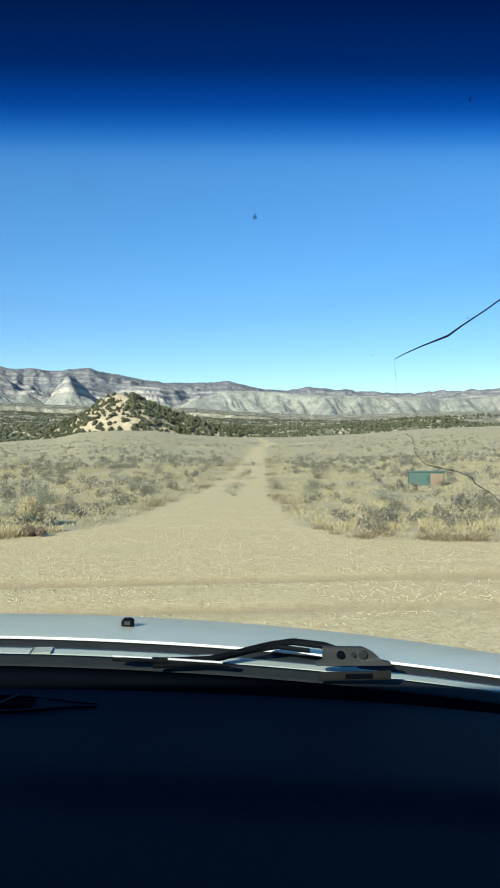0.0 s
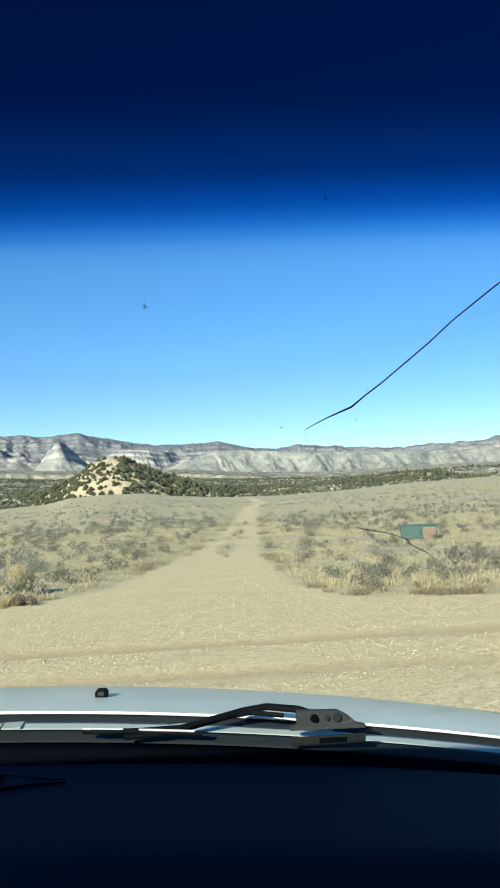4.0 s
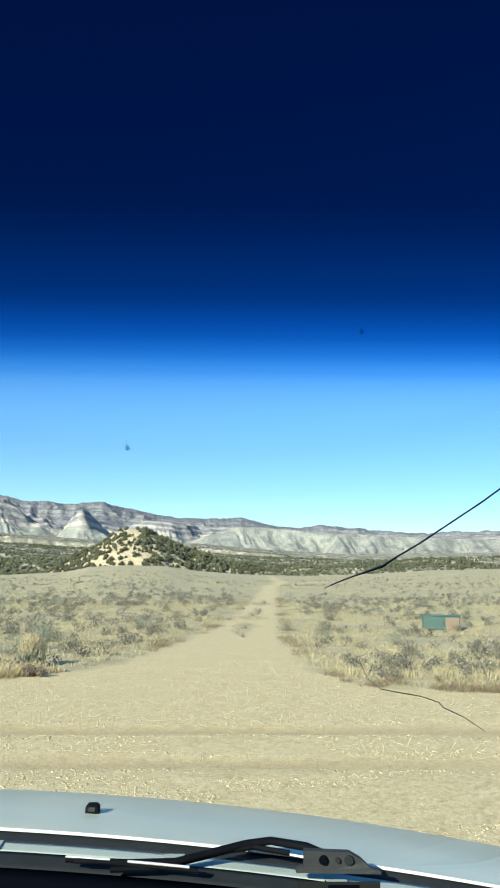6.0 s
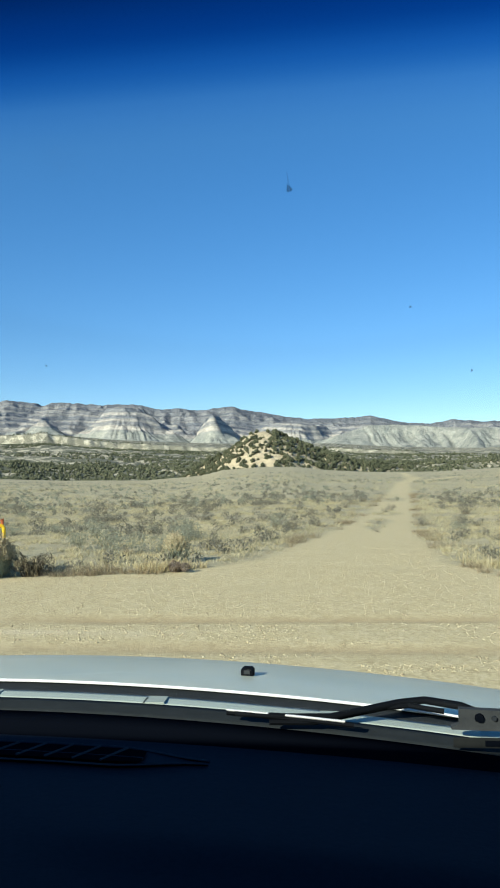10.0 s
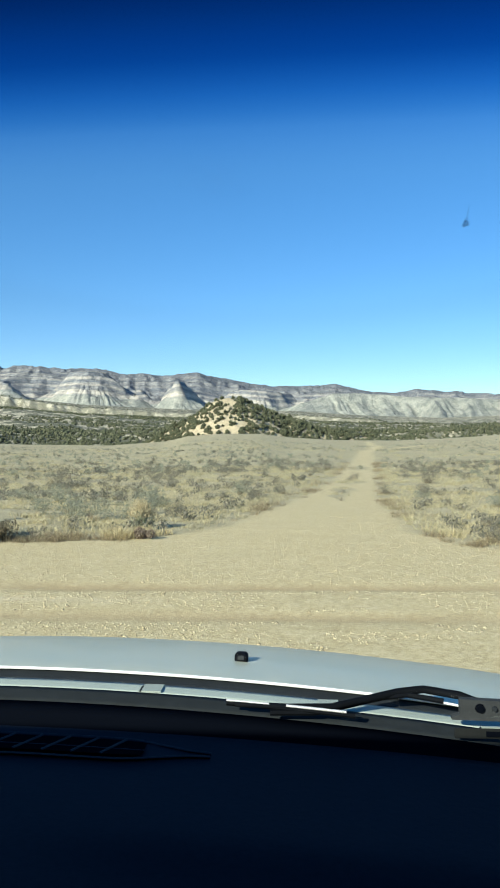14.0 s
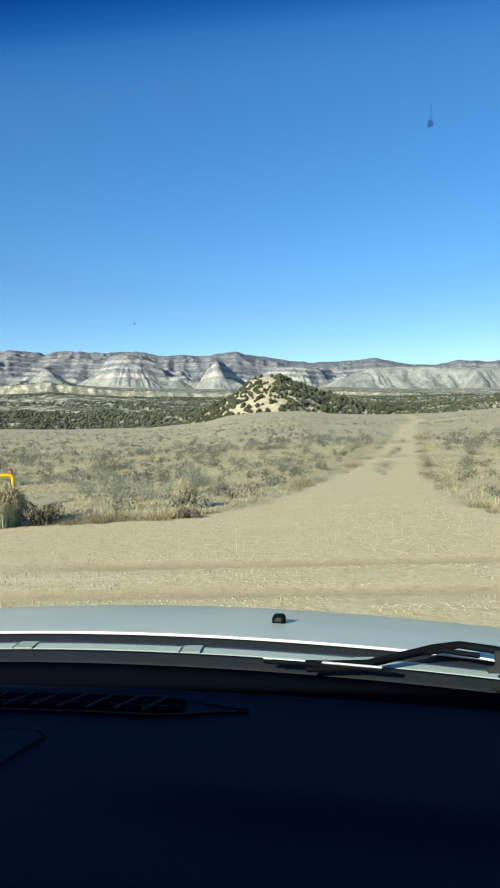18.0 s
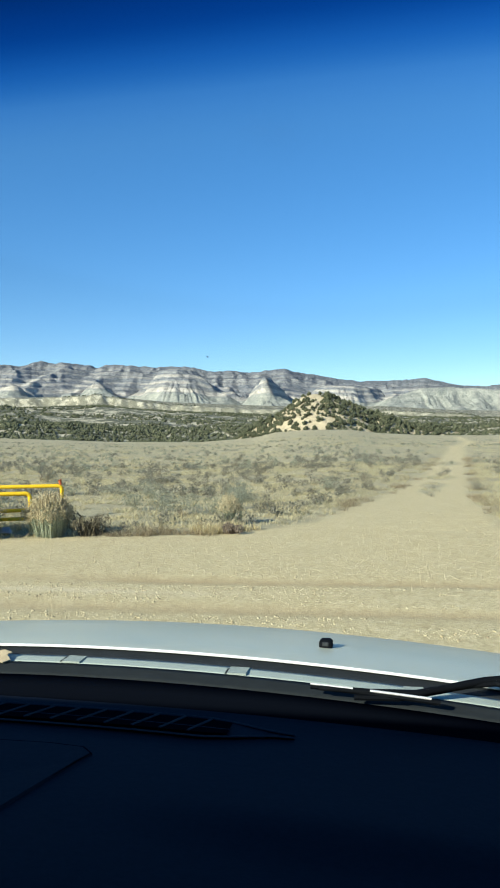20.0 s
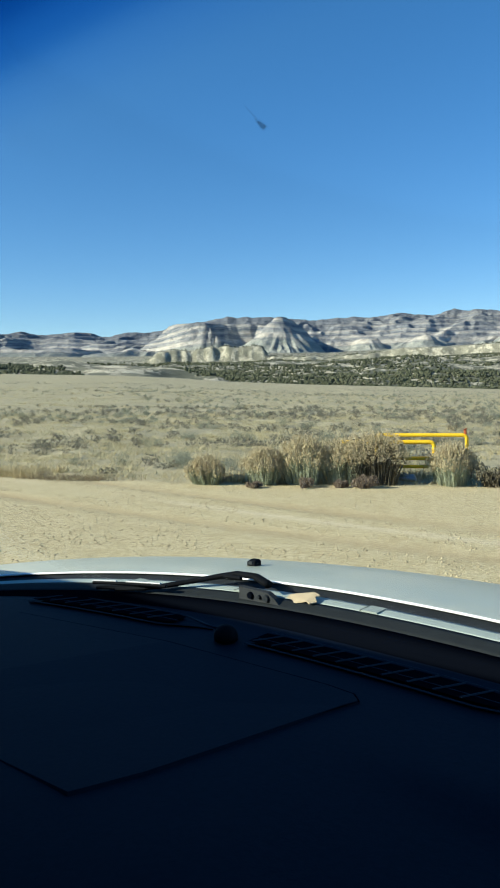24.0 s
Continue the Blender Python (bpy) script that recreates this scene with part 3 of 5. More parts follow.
# plain land that closes the place on the side that the car turns its back to
az_b = np.arange(65, 335, 3.0)
X, Y, A, R = polar(az_b, np.geomspace(R_EDGE, 4800, 12))
Z = ground_z(X, Y) * 0 + 5.0 + (R - R_EDGE) * 0.02
tagged(part_mesh("backdrop", arrays("backdrop", np.stack([X, Y, Z], -1).reshape(-1, 3), grid_faces(*X.shape)), STEPPE), "open dry plain behind the road", "plain", kind="structure")

# the wooded hill that stands by the track
HILL_AZ, HILL_R = 9.4, 470.0
HX, HY = -math.sin(radians(HILL_AZ)) * HILL_R, math.cos(radians(HILL_AZ)) * HILL_R


def hill_z(u, v):
    """Height over the eye's level at u metres to the right of the hill's tip and v metres behind it."""
    left = np.interp(-u, [0, 6, 14, 24, 34, 56, 75], [26.6, 25.2, 20.6, 14.0, 8.0, -2.0, -9])
    right = np.interp(u, [0, 8, 16, 26, 36, 53, 74, 110], [26.6, 25.8, 23.2, 18.6, 14.6, 9.0, 6.0, -4])
    across = np.where(u < 0, left, right)
    fall = np.where(v < 0, -v / 62.0, v / 90.0)
    bump = (fbm(u * 0.06, v * 0.06, 3, 90) - 0.5) * 4.5 + (ridged(u * 0.09, v * 0.02, 2, 91) - 0.5) * 3.0 * smooth(0, 30, np.abs(v)) + (fbm(u * 0.3, v * 0.3, 3, 92) - 0.5) * 1.6
    return across - (fall ** 1.25) * 30 + bump - 0.5


def hill_world(u, v):
    a = radians(HILL_AZ)
    return HX + u * math.cos(a) - v * math.sin(a), HY + u * math.sin(a) + v * math.cos(a)


U, W_ = np.meshgrid(np.linspace(-85, 125, 150), np.linspace(-75, 80, 110), indexing="ij")
HXX, HYY = hill_world(U, W_)
tagged(part_mesh("hill", arrays("hill", np.stack([HXX, HYY, EYE + hill_z(U, W_)], -1).reshape(-1, 3), grid_faces(*U.shape)), HILLSOIL, smooth=True),
       "ochre hill dotted with dark junipers", "hill", kind="structure")

# ---------------------------------------------------------------- the car
car = new("car")
car.matrix_world = pose(0, 0, 0, 0, 0, 4.0)
tagged(car, "dusty silver-white car with a black dashboard, stopped on the gravel road", "car")
MID = -0.45           # the car's middle line, to the left of the passenger's seat


def shift(bm, x=0, y=0, z=0):
    bmesh.ops.translate(bm, vec=(x, y, z), verts=bm.verts)
    return bm


def box(x0, x1, y0, y1, z0, z1, bevel=0.0, seg=2):
    bm = bmesh.new()
    bmesh.ops.create_cube(bm, size=1)
    bmesh.ops.scale(bm, vec=(x1 - x0, y1 - y0, z1 - z0), verts=bm.verts)
    shift(bm, (x0 + x1) / 2, (y0 + y1) / 2, (z0 + z1) / 2)
    if bevel:
        bmesh.ops.bevel(bm, geom=bm.edges[:], offset=bevel, segments=seg, affect="EDGES", profile=0.6)
    return bm


def surface(name, xs, ys, zf, thick, material, parent, label="", is_smooth=True):
    """A sheet over xs and ys at heights zf(x, y), with thickness below."""
    n, m = len(xs), len(ys)
    top = [(x, y, zf(x, y)) for x in xs for y in ys]
    low = [(x, y, z - thick) for x, y, z in top]
    i = np.arange(n * m).reshape(n, m)
    f = [tuple(q) for q in np.stack([i[:-1, :-1], i[1:, :-1], i[1:, 1:], i[:-1, 1:]], -1).reshape(-1, 4)]
    k = n * m
    g = [tuple(v + k for v in q[::-1]) for q in f]
    rim = list(i[:, 0]) + list(i[-1, 1:]) + list(i[-2::-1, -1]) + list(i[0, -2:0:-1])
    s = [(a + k, b + k, b, a) for a, b in zip(rim, rim[1:] + rim[:1])]
    me = bpy.data.meshes.new(name)
    me.from_pydata(top + low, [], f + g + s)
    me.update()
    ob = part_mesh(name, me, material, parent, label, is_smooth)
    return ob


def sweep(points, radius, sides=8, flat=1.0):
    """A rod along points; radius may be a list. flat squeezes it in height."""
    bm = bmesh.new()
    pts = [Vector(p) for p in points]
    rings = []
    for i, p in enumerate(pts):
        d = (pts[min(i + 1, len(pts) - 1)] - pts[max(i - 1, 0)]).normalized()
        side = d.cross(Vector((0, 0, 1)))
        side = side.normalized() if side.length > 1e-4 else Vector((1, 0, 0))
        up = side.cross(d).normalized()
        r = radius[i] if isinstance(radius, (list, tuple)) else radius
        rings.append([bm.verts.new(p + side * (r * math.cos(2 * math.pi * k / sides)) + up * (r * flat * math.sin(2 * math.pi * k / sides))) for k in range(sides)])
    for a, b in zip(rings, rings[1:]):
        for k in range(sides):
            bm.faces.new((a[k], a[(k + 1) % sides], b[(k + 1) % sides], b[k]))
    bm.faces.new(rings[0][::-1])
    bm.faces.new(rings[-1])
    return bm


def hood_z(x, y):
    u = x - MID
    t = max(y - 1.05, -0.02)
    d = -0.38 - x
    return 1.4565 - 0.0075 * (d + math.sqrt(d * d + 0.02)) - 0.05 * t - 0.30 * t * t - 0.088 * u * u


def rear_line(x):
    """How far ahead the hood's rear edge lies."""
    u = x - MID
    return 1.036 - 0.02 * u * u if u > 0 else 1.036 - 0.22 * u * u


HALF = 1.02
hx = np.linspace(MID - HALF, MID + HALF, 45)
hs = np.concatenate([[-0.010, -0.0094, -0.0088, 0.004], np.linspace(0.03, 1.15, 26)])
hood = surface("hood", hx, hs, lambda x, s: hood_z(x, rear_line(x) + s), 0.0035, PAINT, car, "pale silver hood with dust and painted reflection streaks")
for v in hood.data.vertices:
    v.co.y += rear_line(v.co.x)
# thin rod along the rear edge carrying the painted highlight
part("hood_lip", sweep([(x, rear_line(x) - 0.0106, hood_z(x, rear_line(x)) - 0.0014) for x in np.linspace(MID - 1.0, MID + 1.0, 60)], 0.0020, 8), EDGE_GLINT, hood, "rolled rear edge with its highlight painted near-white", True)


def strip(name, off0, off1, drop0, drop1, material, parent, label="", width=1.0, n=44, thick=0.004):
    """A band that follows the hood's rear edge, from off0 to off1 metres behind it."""
    xs = np.linspace(MID - width, MID + width, n)
    ob = surface(name, xs, [0.0, 0.25, 0.5, 0.75, 1.0], lambda x, s: hood_z(x, rear_line(x)) - drop0 - (drop1 - drop0) * s, thick, material, parent, label)
    for v in ob.data.vertices:
        v.co.y = rear_line(v.co.x) - off0 - (off1 - off0) * v.co.y
    return ob


SEAL = m_plain("slate_rubber", (0.018, 0.022, 0.025), 0.75, spec=0.15, grain=0.35, scale=40)
CHARCOAL = m_plain("charcoal_plastic", (0.020, 0.024, 0.025), 0.8, spec=0.08, grain=0.35, scale=60)
# pale sticker's colour taken down to near-black to stand for shade
STICKER = m_plain("shade_darkened_sticker", (0.016, 0.018, 0.018), 0.85, spec=0.05, grain=0.35, scale=50)
CLIP = m_plain("grey_clip", (0.29, 0.335, 0.295), 0.7)
strip("hood_seal", 0.002, 0.029, 0.004, 0.0095, SEAL, car, "dark slate rubber seal")
cowl = strip("cowl_panel", 0.0292, 0.057, 0.0088, 0.0102, GREYCOWL, car, "pale grey-green cowl panel")
strip("cowl_edge", 0.0573, 0.088, 0.0100, 0.0165, CHARCOAL, car, "charcoal plastic cowl edge")
strip("windscreen_trim", 0.0883, 0.145, 0.0165, 0.0500, TRIM, car, "black lower windscreen edge")
for x in (-0.83, -0.62, -0.405, -0.19, 0.022, 0.21):
    z = hood_z(x, rear_line(x))
    clip = part("clip", shift(box(-0.012, 0.012, -0.0135, 0.0135, -0.0011, 0.0011, 0.0004), x, rear_line(x) - 0.043, z - 0.0090), CLIP, cowl, "grey cowl clip")
    part("notch", shift(box(-0.0012, 0.0012, -0.013, 0.013, -0.0005, 0.0005), x - 0.0135, rear_line(x) - 0.043, z - 0.0090), SEAL, clip)
for x in (-0.725, -0.093):
    y = 1.13
    z = hood_z(x, y)
    bm = box(-0.0092, 0.0092, -0.008, 0.011, -0.003, 0.0108, 0.0036, 3)
    for v in bm.verts:
        if v.co.z > 0.0085:
            v.co.x *= 0.8
            v.co.y = v.co.y * 0.75 + 0.002
    nozzle = part("washer_nozzle", shift(bm, x, y, z), BLACK, car, "small black washer nozzle", True)
    part("jet", shift(box(-0.0045, 0.0045, -0.003, 0.001, 0.003, 0.0085, 0.001), x, y - 0.0066, z), STEEL, nozzle)

# windscreen: its own upright axis runs up the glass
WY, WZ = 0.925, 1.420
UY, UZ = -0.8879, 0.4600       # the way up the glass
bm = bmesh.new()
gx, gu = np.linspace(MID - 1.02, MID + 1.02, 32), np.linspace(0.0, 0.93, 28)
rows_ = [[[bm.verts.new((x, d + 0.03 * (x - MID) ** 2, u)) for u in gu] for x in gx] for d in (0.0, 0.005)]
for i in range(len(gx) - 1):
    for j in range(len(gu) - 1):
        a = rows_[0]
        bm.faces.new((a[i][j], a[i + 1][j], a[i + 1][j + 1], a[i][j + 1]))
        a = rows_[1]
        bm.faces.new((a[i][j + 1], a[i + 1][j + 1], a[i + 1][j], a[i][j]))
windscreen = part("windscreen", bm, GLASS, car, "cracked windscreen with a blue shade band", True)
windscreen.matrix_local = Matrix.Translation((0, WY, WZ)) @ Matrix(((1, 0, 0, 0), (0, UZ, UY, 0), (0, -UY, UZ, 0), (0, 0, 0, 1)))
DIRT = m_plain("dark_crack", (0.015, 0.035, 0.08), 0.5)


def m_film(name, cover):
    """A thin dried film on the glass that lets most of the view through."""
    k = Nodes(name, 0.8)
    k.color((0.06, 0.10, 0.18))
    clear = k.n("BsdfTransparent")
    both = k.n("MixShader")
    both.inputs[0].default_value = cover
    k.link(clear.outputs[0], both.inputs[1])
    k.link(k.b.outputs[0], both.inputs[2])
    k.link(both.outputs[0], k.t.nodes["Material Output"].inputs["Surface"])
    return k.m


SMEAR = m_film("dried_splat", 0.26)
HALO = m_film("thin_dried_film", 0.06)


def on_glass(pts, r, name, material):
    bm = sweep([(x, -0.0015 + 0.03 * (x - MID) ** 2, u) for x, u in pts], r, 5)
    return part(name, bm, material, windscreen)


on_glass([(0.094, 0.702), (0.098, 0.7065), (0.104, 0.712), (0.113, 0.719), (0.117, 0.7265), (0.123, 0.736), (0.130, 0.749), (0.137, 0.762), (0.143, 0.775), (0.153, 0.792), (0.166, 0.812), (0.184, 0.838), (0.21, 0.87)], [0.00012, 0.00026, 0.00030, 0.00052, 0.00034, 0.00032, 0.00030, 0.00030, 0.00028, 0.00028, 0.00026, 0.00022, 0.00018], "crack", DIRT)
on_glass([(0.094, 0.702), (0.0965, 0.692), (0.100, 0.680), (0.104, 0.664)], [0.00006, 0.00005, 0.00004, 0.00003], "crack", DIRT)
on_glass([(0.104, 0.664), (0.110, 0.648), (0.117, 0.630), (0.121, 0.626), (0.128, 0.606), (0.137, 0.592)], [0.00003, 0.00006, 0.00009, 0.00012, 0.0001, 0.00014], "crack", DIRT)
on_glass([(0.137, 0.592), (0.146, 0.587), (0.160, 0.580), (0.172, 0.570), (0.176, 0.562), (0.192, 0.545), (0.212, 0.518)], [0.0002, 0.00026, 0.00024, 0.00024, 0.0003, 0.00024, 0.00016], "crack", DIRT)


def splat(x, u, s):
    """A dried insect mark: a ragged oval in a thinner film, with a faint smear up the glass."""
    depth = -0.001 + 0.03 * (x - MID) ** 2
    for name, size, flat, material in (("splat", s, 0.15, SMEAR), ("film_edge", s * 1.5, 0.25, HALO)):
        bm = bmesh.new()
        bmesh.ops.create_uvsphere(bm, u_segments=12, v_segments=8, radius=size)
        for v in bm.verts:
            k = 1 + 0.18 * math.sin(v.co.x * 2.6 / size + v.co.z * 3.1 / size)
            v.co = (v.co.x * 0.72 * k, v.co.y * flat, v.co.z * (1.0 if v.co.z < 0 else 1.5) * k)
        part(name, shift(bm, x, depth, u), material, windscreen)
    if s > 0.0008:
        part("smear", sweep([(x, depth, u + s * 2.2), (x - s * 0.1, depth, u + s * 4), (x - s * 0.3, depth, u + s * 6.5)], [s * 0.3, s * 0.24, s * 0.12], 6), HALO, windscreen)


for x, u, s in ((0.0265, 0.789, 0.00085), (0.118, 0.7305, 0.0004), (0.083, 0.7045, 0.0005), (0.085, 0.836, 0.0006), (0.117, 0.7075, 0.0005), (-0.06, 0.72, 0.0004), (0.06, 0.74, 0.0004)):
    splat(x, u, s)

# a pale smudge on the inside of the glass
k_ = Nodes("hand_smudge", 0.9)
dist_ = k_.n("VectorMath")
dist_.operation = "LENGTH"
k_.link(k_.coords(), dist_.inputs[0])
fade_ = k_.ramp(k_.math("MULTIPLY_ADD", k_.noise(140, 4), 0.006, k_.math("SUBTRACT", dist_.outputs["Value"], 0.003)), [(0.0, (0.05, 0.05, 0.05)), (0.0085, (0, 0, 0))])
thin_ = k_.n("BsdfTransparent")
part_ = k_.n("MixShader")
k_.link(fade_, part_.inputs[0])
k_.link(thin_.outputs[0], part_.inputs[1])
soft_ = k_.n("BsdfTranslucent")
soft_.inputs["Color"].default_value = (0.95, 0.95, 0.95, 1)
k_.link(soft_.outputs[0], part_.inputs[2])
k_.link(part_.outputs[0], k_.t.nodes["Material Output"].inputs["Surface"])
bm = bmesh.new()
bmesh.ops.create_circle(bm, cap_ends=True, segments=24, radius=0.012)
bmesh.ops.rotate(bm, cent=(0, 0, 0), matrix=Matrix.Rotation(radians(90), 3, "X"), verts=bm.verts)
smudge = part("smudge", bm, k_.m, windscreen, "faint pale smudge")
smudge.matrix_local = Matrix.Translation((-0.027, -0.003 + 0.03 * (-0.027 - MID) ** 2, 0.806))
smudge.visible_shadow = False


def wiper(px, tail, sink=0.0):
    """A wiper at rest: a steel pivot plate, a humped black arm, and a blade that lies along the foot of the glass."""
    edge = rear_line(px)
    z0 = hood_z(px, edge)
    arm_pts = []
    for dx_, dy, dz in ((0.005, -0.060, 0.004), (-0.03, -0.045, 0.010), (-0.07, -0.036, 0.009), (-0.10, -0.042, 0.004), (-0.14, -0.062, -0.003), (-0.18, -0.084, -0.009), (-0.23, -0.094, -0.011), (-0.29, -0.098, -0.012)):
        x = px + dx_ * tail
        arm_pts.append((x, rear_line(x) + dy, hood_z(x, rear_line(x)) + dz + 0.011 - max(sink, 0)))
    fine = []
    for a, b in zip(arm_pts, arm_pts[1:]):
        fine += [tuple(Vector(a).lerp(Vector(b), k / 3)) for k in range(3)]
    fine.append(arm_pts[-1])
    arm = part("wiper_arm", sweep(fine, [0.0075 - 0.003 * i / len(fine) for i in range(len(fine))], 8, 0.7), BLACK, car, "humped black wiper arm", True)
    second = [(x - 0.02, y - 0.010, z - 0.004) for x, y, z in fine[3:-3]]
    part("link_rod", sweep(second, 0.0032, 6), BLACK, arm)
    plate = bmesh.new()
    outline = [(-0.032, 0.013), (0.014, 0.011), (0.026, 0.003), (0.036, -0.008), (0.046, -0.011), (0.046, -0.0145), (-0.040, -0.013), (-0.040, -0.010), (-0.032, -0.006)]
    front = [plate.verts.new((x * 1.12, 0, z * 0.9)) for x, z in outline]
    back = [plate.verts.new((x * 1.12, 0.010, z * 0.9)) for x, z in outline]
    plate.faces.new(front)
    plate.faces.new(back[::-1])
    for k in range(len(front)):
        plate.faces.new((front[k], back[k], back[(k + 1) % len(front)], front[(k + 1) % len(front)]))
    bmesh.ops.recalc_face_normals(plate, faces=plate.faces[:])
    part("pivot_plate", shift(plate, px, edge - 0.078, z0 - 0.001 - sink), STEEL, arm, "worn grey steel pivot plate")
    for dx_, r in ((-0.014, 0.0055), (0.002, 0.0032), (0.015, 0.0058)):
        bm = bmesh.new()
        bmesh.ops.create_cone(bm, cap_ends=True, segments=14, radius1=r, radius2=r * 0.8, depth=0.004)
        bmesh.ops.rotate(bm, cent=(0, 0, 0), matrix=Matrix.Rotation(radians(90), 3, "X"), verts=bm.verts)
        part("bolt", shift(bm, px + dx_, edge - 0.0795, z0 + 0.001 - sink), TRIM if dx_ < 0 else SEAL, arm)
    blade_pts = []
    for s in np.linspace(0, 1, 16):
        x = px - 0.155 - s * 0.145
        blade_pts.append((x, rear_line(x) - 0.096, hood_z(x, rear_line(x)) - 0.0015))
    part("blade", sweep(blade_pts, 0.0035, 6, 0.8), BLACK, arm, "black rubber blade")
    part("blade_clip", sweep([(x, y - 0.001, z + 0.0035) for x, y, z in blade_pts[1:9]], 0.0022, 6, 0.6), LABEL, arm, "bright metal blade clip")
    part("blade_clip", sweep([(x, y - 0.001, z + 0.0035) for x, y, z in blade_pts[10:16]], 0.0019, 6, 0.6), LABEL, arm, "bright metal blade clip")
    return arm


wiper(0.205, 1.0, -0.020)
wiper(-0.572, 1.0, 0.008)
lx = 0.205
ly, lz = rear_line(lx) - 0.092, hood_z(lx, rear_line(lx)) + 0.004
part("label_plate", shift(box(-0.046, 0.046, -0.0015, 0.0015, -0.0055, 0.0055, 0.0008), lx, ly - 0.006, lz - 0.004), STICKER, cowl, "sticker darkened as if in shade, with one dark bar")
part("label_bar", box(lx - 0.012, lx + 0.022, ly - 0.0085, ly - 0.0077, lz - 0.007, lz - 0.001), TRIM, cowl)
bm = bmesh.new()
torn = [(-0.026, -0.008), (-0.010, -0.011), (0.016, -0.010), (0.024, -0.013), (0.030, -0.006), (0.021, 0.001), (0.025, 0.006), (0.012, 0.010), (-0.014, 0.009), (-0.027, 0.006)]
tx_ = -0.515
ups = [bm.verts.new((tx_ + a, rear_line(tx_) - 0.052 + b_ * 1.3, hood_z(tx_ + a, rear_line(tx_)) - 0.0065 + 0.0035 * math.sin(a * 90) + b_ * 0.35)) for a, b_ in torn]
downs = [bm.verts.new(v.co - Vector((0, 0, 0.0012))) for v in ups]
bm.faces.new(ups)
bm.faces.new(downs[::-1])
for k in range(len(ups)):
    bm.faces.new((ups[k], downs[k], downs[(k + 1) % len(ups)], ups[(k + 1) % len(ups)]))
bmesh.ops.recalc_face_normals(bm, faces=bm.faces[:])
part("tape_strip", bm, TAPE, cowl, "torn strip of tan tape")


# dashboard
def dash_z(x, y):
    u = x - MID
    z = 1.422 - 0.070 * u * u - 0.06 * (0.93 - y)
    z -= 0.10 * max(0.50 - y, 0) ** 1.5
    # the shallow swell before the passenger
    z -= 0.012 * float(smooth(0.72, 0.66, y)) * float(smooth(-0.30, -0.05, x))
    return z


def glass_foot(x):
    return rear_line(x) - 0.106


dx = np.linspace(MID - 0.99, MID + 0.99, 50)
dash = surface("dashboard", dx, np.linspace(0, 1, 40), lambda x, s: dash_z(x, 0.22 + (glass_foot(x) - 0.22) * s), 0.03, DASH, car, "dark navy plastic dashboard")
for v in dash.data.vertices:
    v.co.y = 0.22 + (glass_foot(v.co.x) - 0.22) * v.co.y
part("dash_front", box(MID - 0.99, MID + 0.99, 0.20, 0.225, 0.75, 1.33, 0.01), DASH, car)


LOUVRE = m_plain("blue_black_louvre", (0.026, 0.034, 0.046), 0.6, spec=0.14)


def vent(x0, x1, y_, bars):
    """A long defroster grille on the dashboard; a black sheet gives its slot's shaded depth."""
    pts = [(x, y_ - 0.03 * (x - MID) ** 2, dash_z(x, y_) + 0.002) for x in np.linspace(x0, x1, 18)]
    rim = bmesh.new()
    outer, inner = [], []
    n = len(pts)
    for i, (x, y, z) in enumerate(pts):
        s = i / (n - 1)
        w = 0.027 * (1 - 0.85 * smooth(0.74, 1.0, s))
        outer.append(((x, y + w, z), (x, y - w, z)))
        wi = w * 0.72
        inner.append(((x, y + wi, z - 0.004), (x, y - wi, z - 0.004)))
    for k in (0, 1):
        for i in range(n - 1):
            a, b = outer[i][k], outer[i + 1][k]
            c, d = inner[i + 1][k], inner[i][k]
            rim.faces.new([rim.verts.new(p) for p in (a, b, c, d)])
    bmesh.ops.recalc_face_normals(rim, faces=rim.faces[:])
    g = part("defroster_vent", rim, TRIM, dash, "black slotted defroster grille")
    # flat black sheet just above the dashboard, in place of a shaded recess
    well = bmesh.new()
    cut = int(n * 0.78)
    for i in range(cut):
        q = [inner[i][0], inner[i + 1][0], inner[i + 1][1], inner[i][1]]
        well.faces.new([well.verts.new((p[0], p[1], p[2] + 0.0052)) for p in q])
    part("slot_dark_sheet", well, TRIM, dash, "black sheet for the slot's shaded depth")
    for k in (0, 1):
        part("lip", sweep([(p[k][0], p[k][1], p[k][2] - 0.0002) for p in outer], 0.0013, 5), LOUVRE, dash)
    part("louvre", sweep([(x, y - 0.004, z + 0.0006) for x, y, z in pts[:cut + 1]], 0.0011, 5), LOUVRE, dash)
    for k in range(bars):
        s = (k + 0.5) / bars
        x = x0 + (x1 - x0) * 0.78 * s
        y = y_ - 0.03 * (x - MID) ** 2
        bm = sweep([(x - 0.010, y - 0.019, dash_z(x, y_) + 0.0038), (x + 0.010, y + 0.019, dash_z(x, y_) + 0.0038)], 0.0014, 5)
        part("louvre", bm, LOUVRE, dash)


vent(-0.505, -0.105, 0.872, 10)
vent(-0.96, -0.58, 0.872, 8)
bm = bmesh.new()
bmesh.ops.create_uvsphere(bm, u_segments=20, v_segments=12, radius=0.016)
for v in bm.verts:
    v.co.z = max(v.co.z, -0.004)
part("light_sensor", shift(bm, -0.537, 0.845, dash_z(-0.537, 0.845) + 0.006), BLACK, dash, "domed black sensor knob", True)
# raised cover in the middle of the dashboard
cv = bmesh.new()
outline = [(-0.92, 0.79), (-0.60, 0.80), (-0.352, 0.800), (-0.314, 0.797), (-0.302, 0.786), (-0.310, 0.768), (-0.382, 0.56), (-0.412, 0.50), (-0.80, 0.50)]
top = [cv.verts.new((x, y, dash_z(x, y) + 0.003)) for x, y in outline]
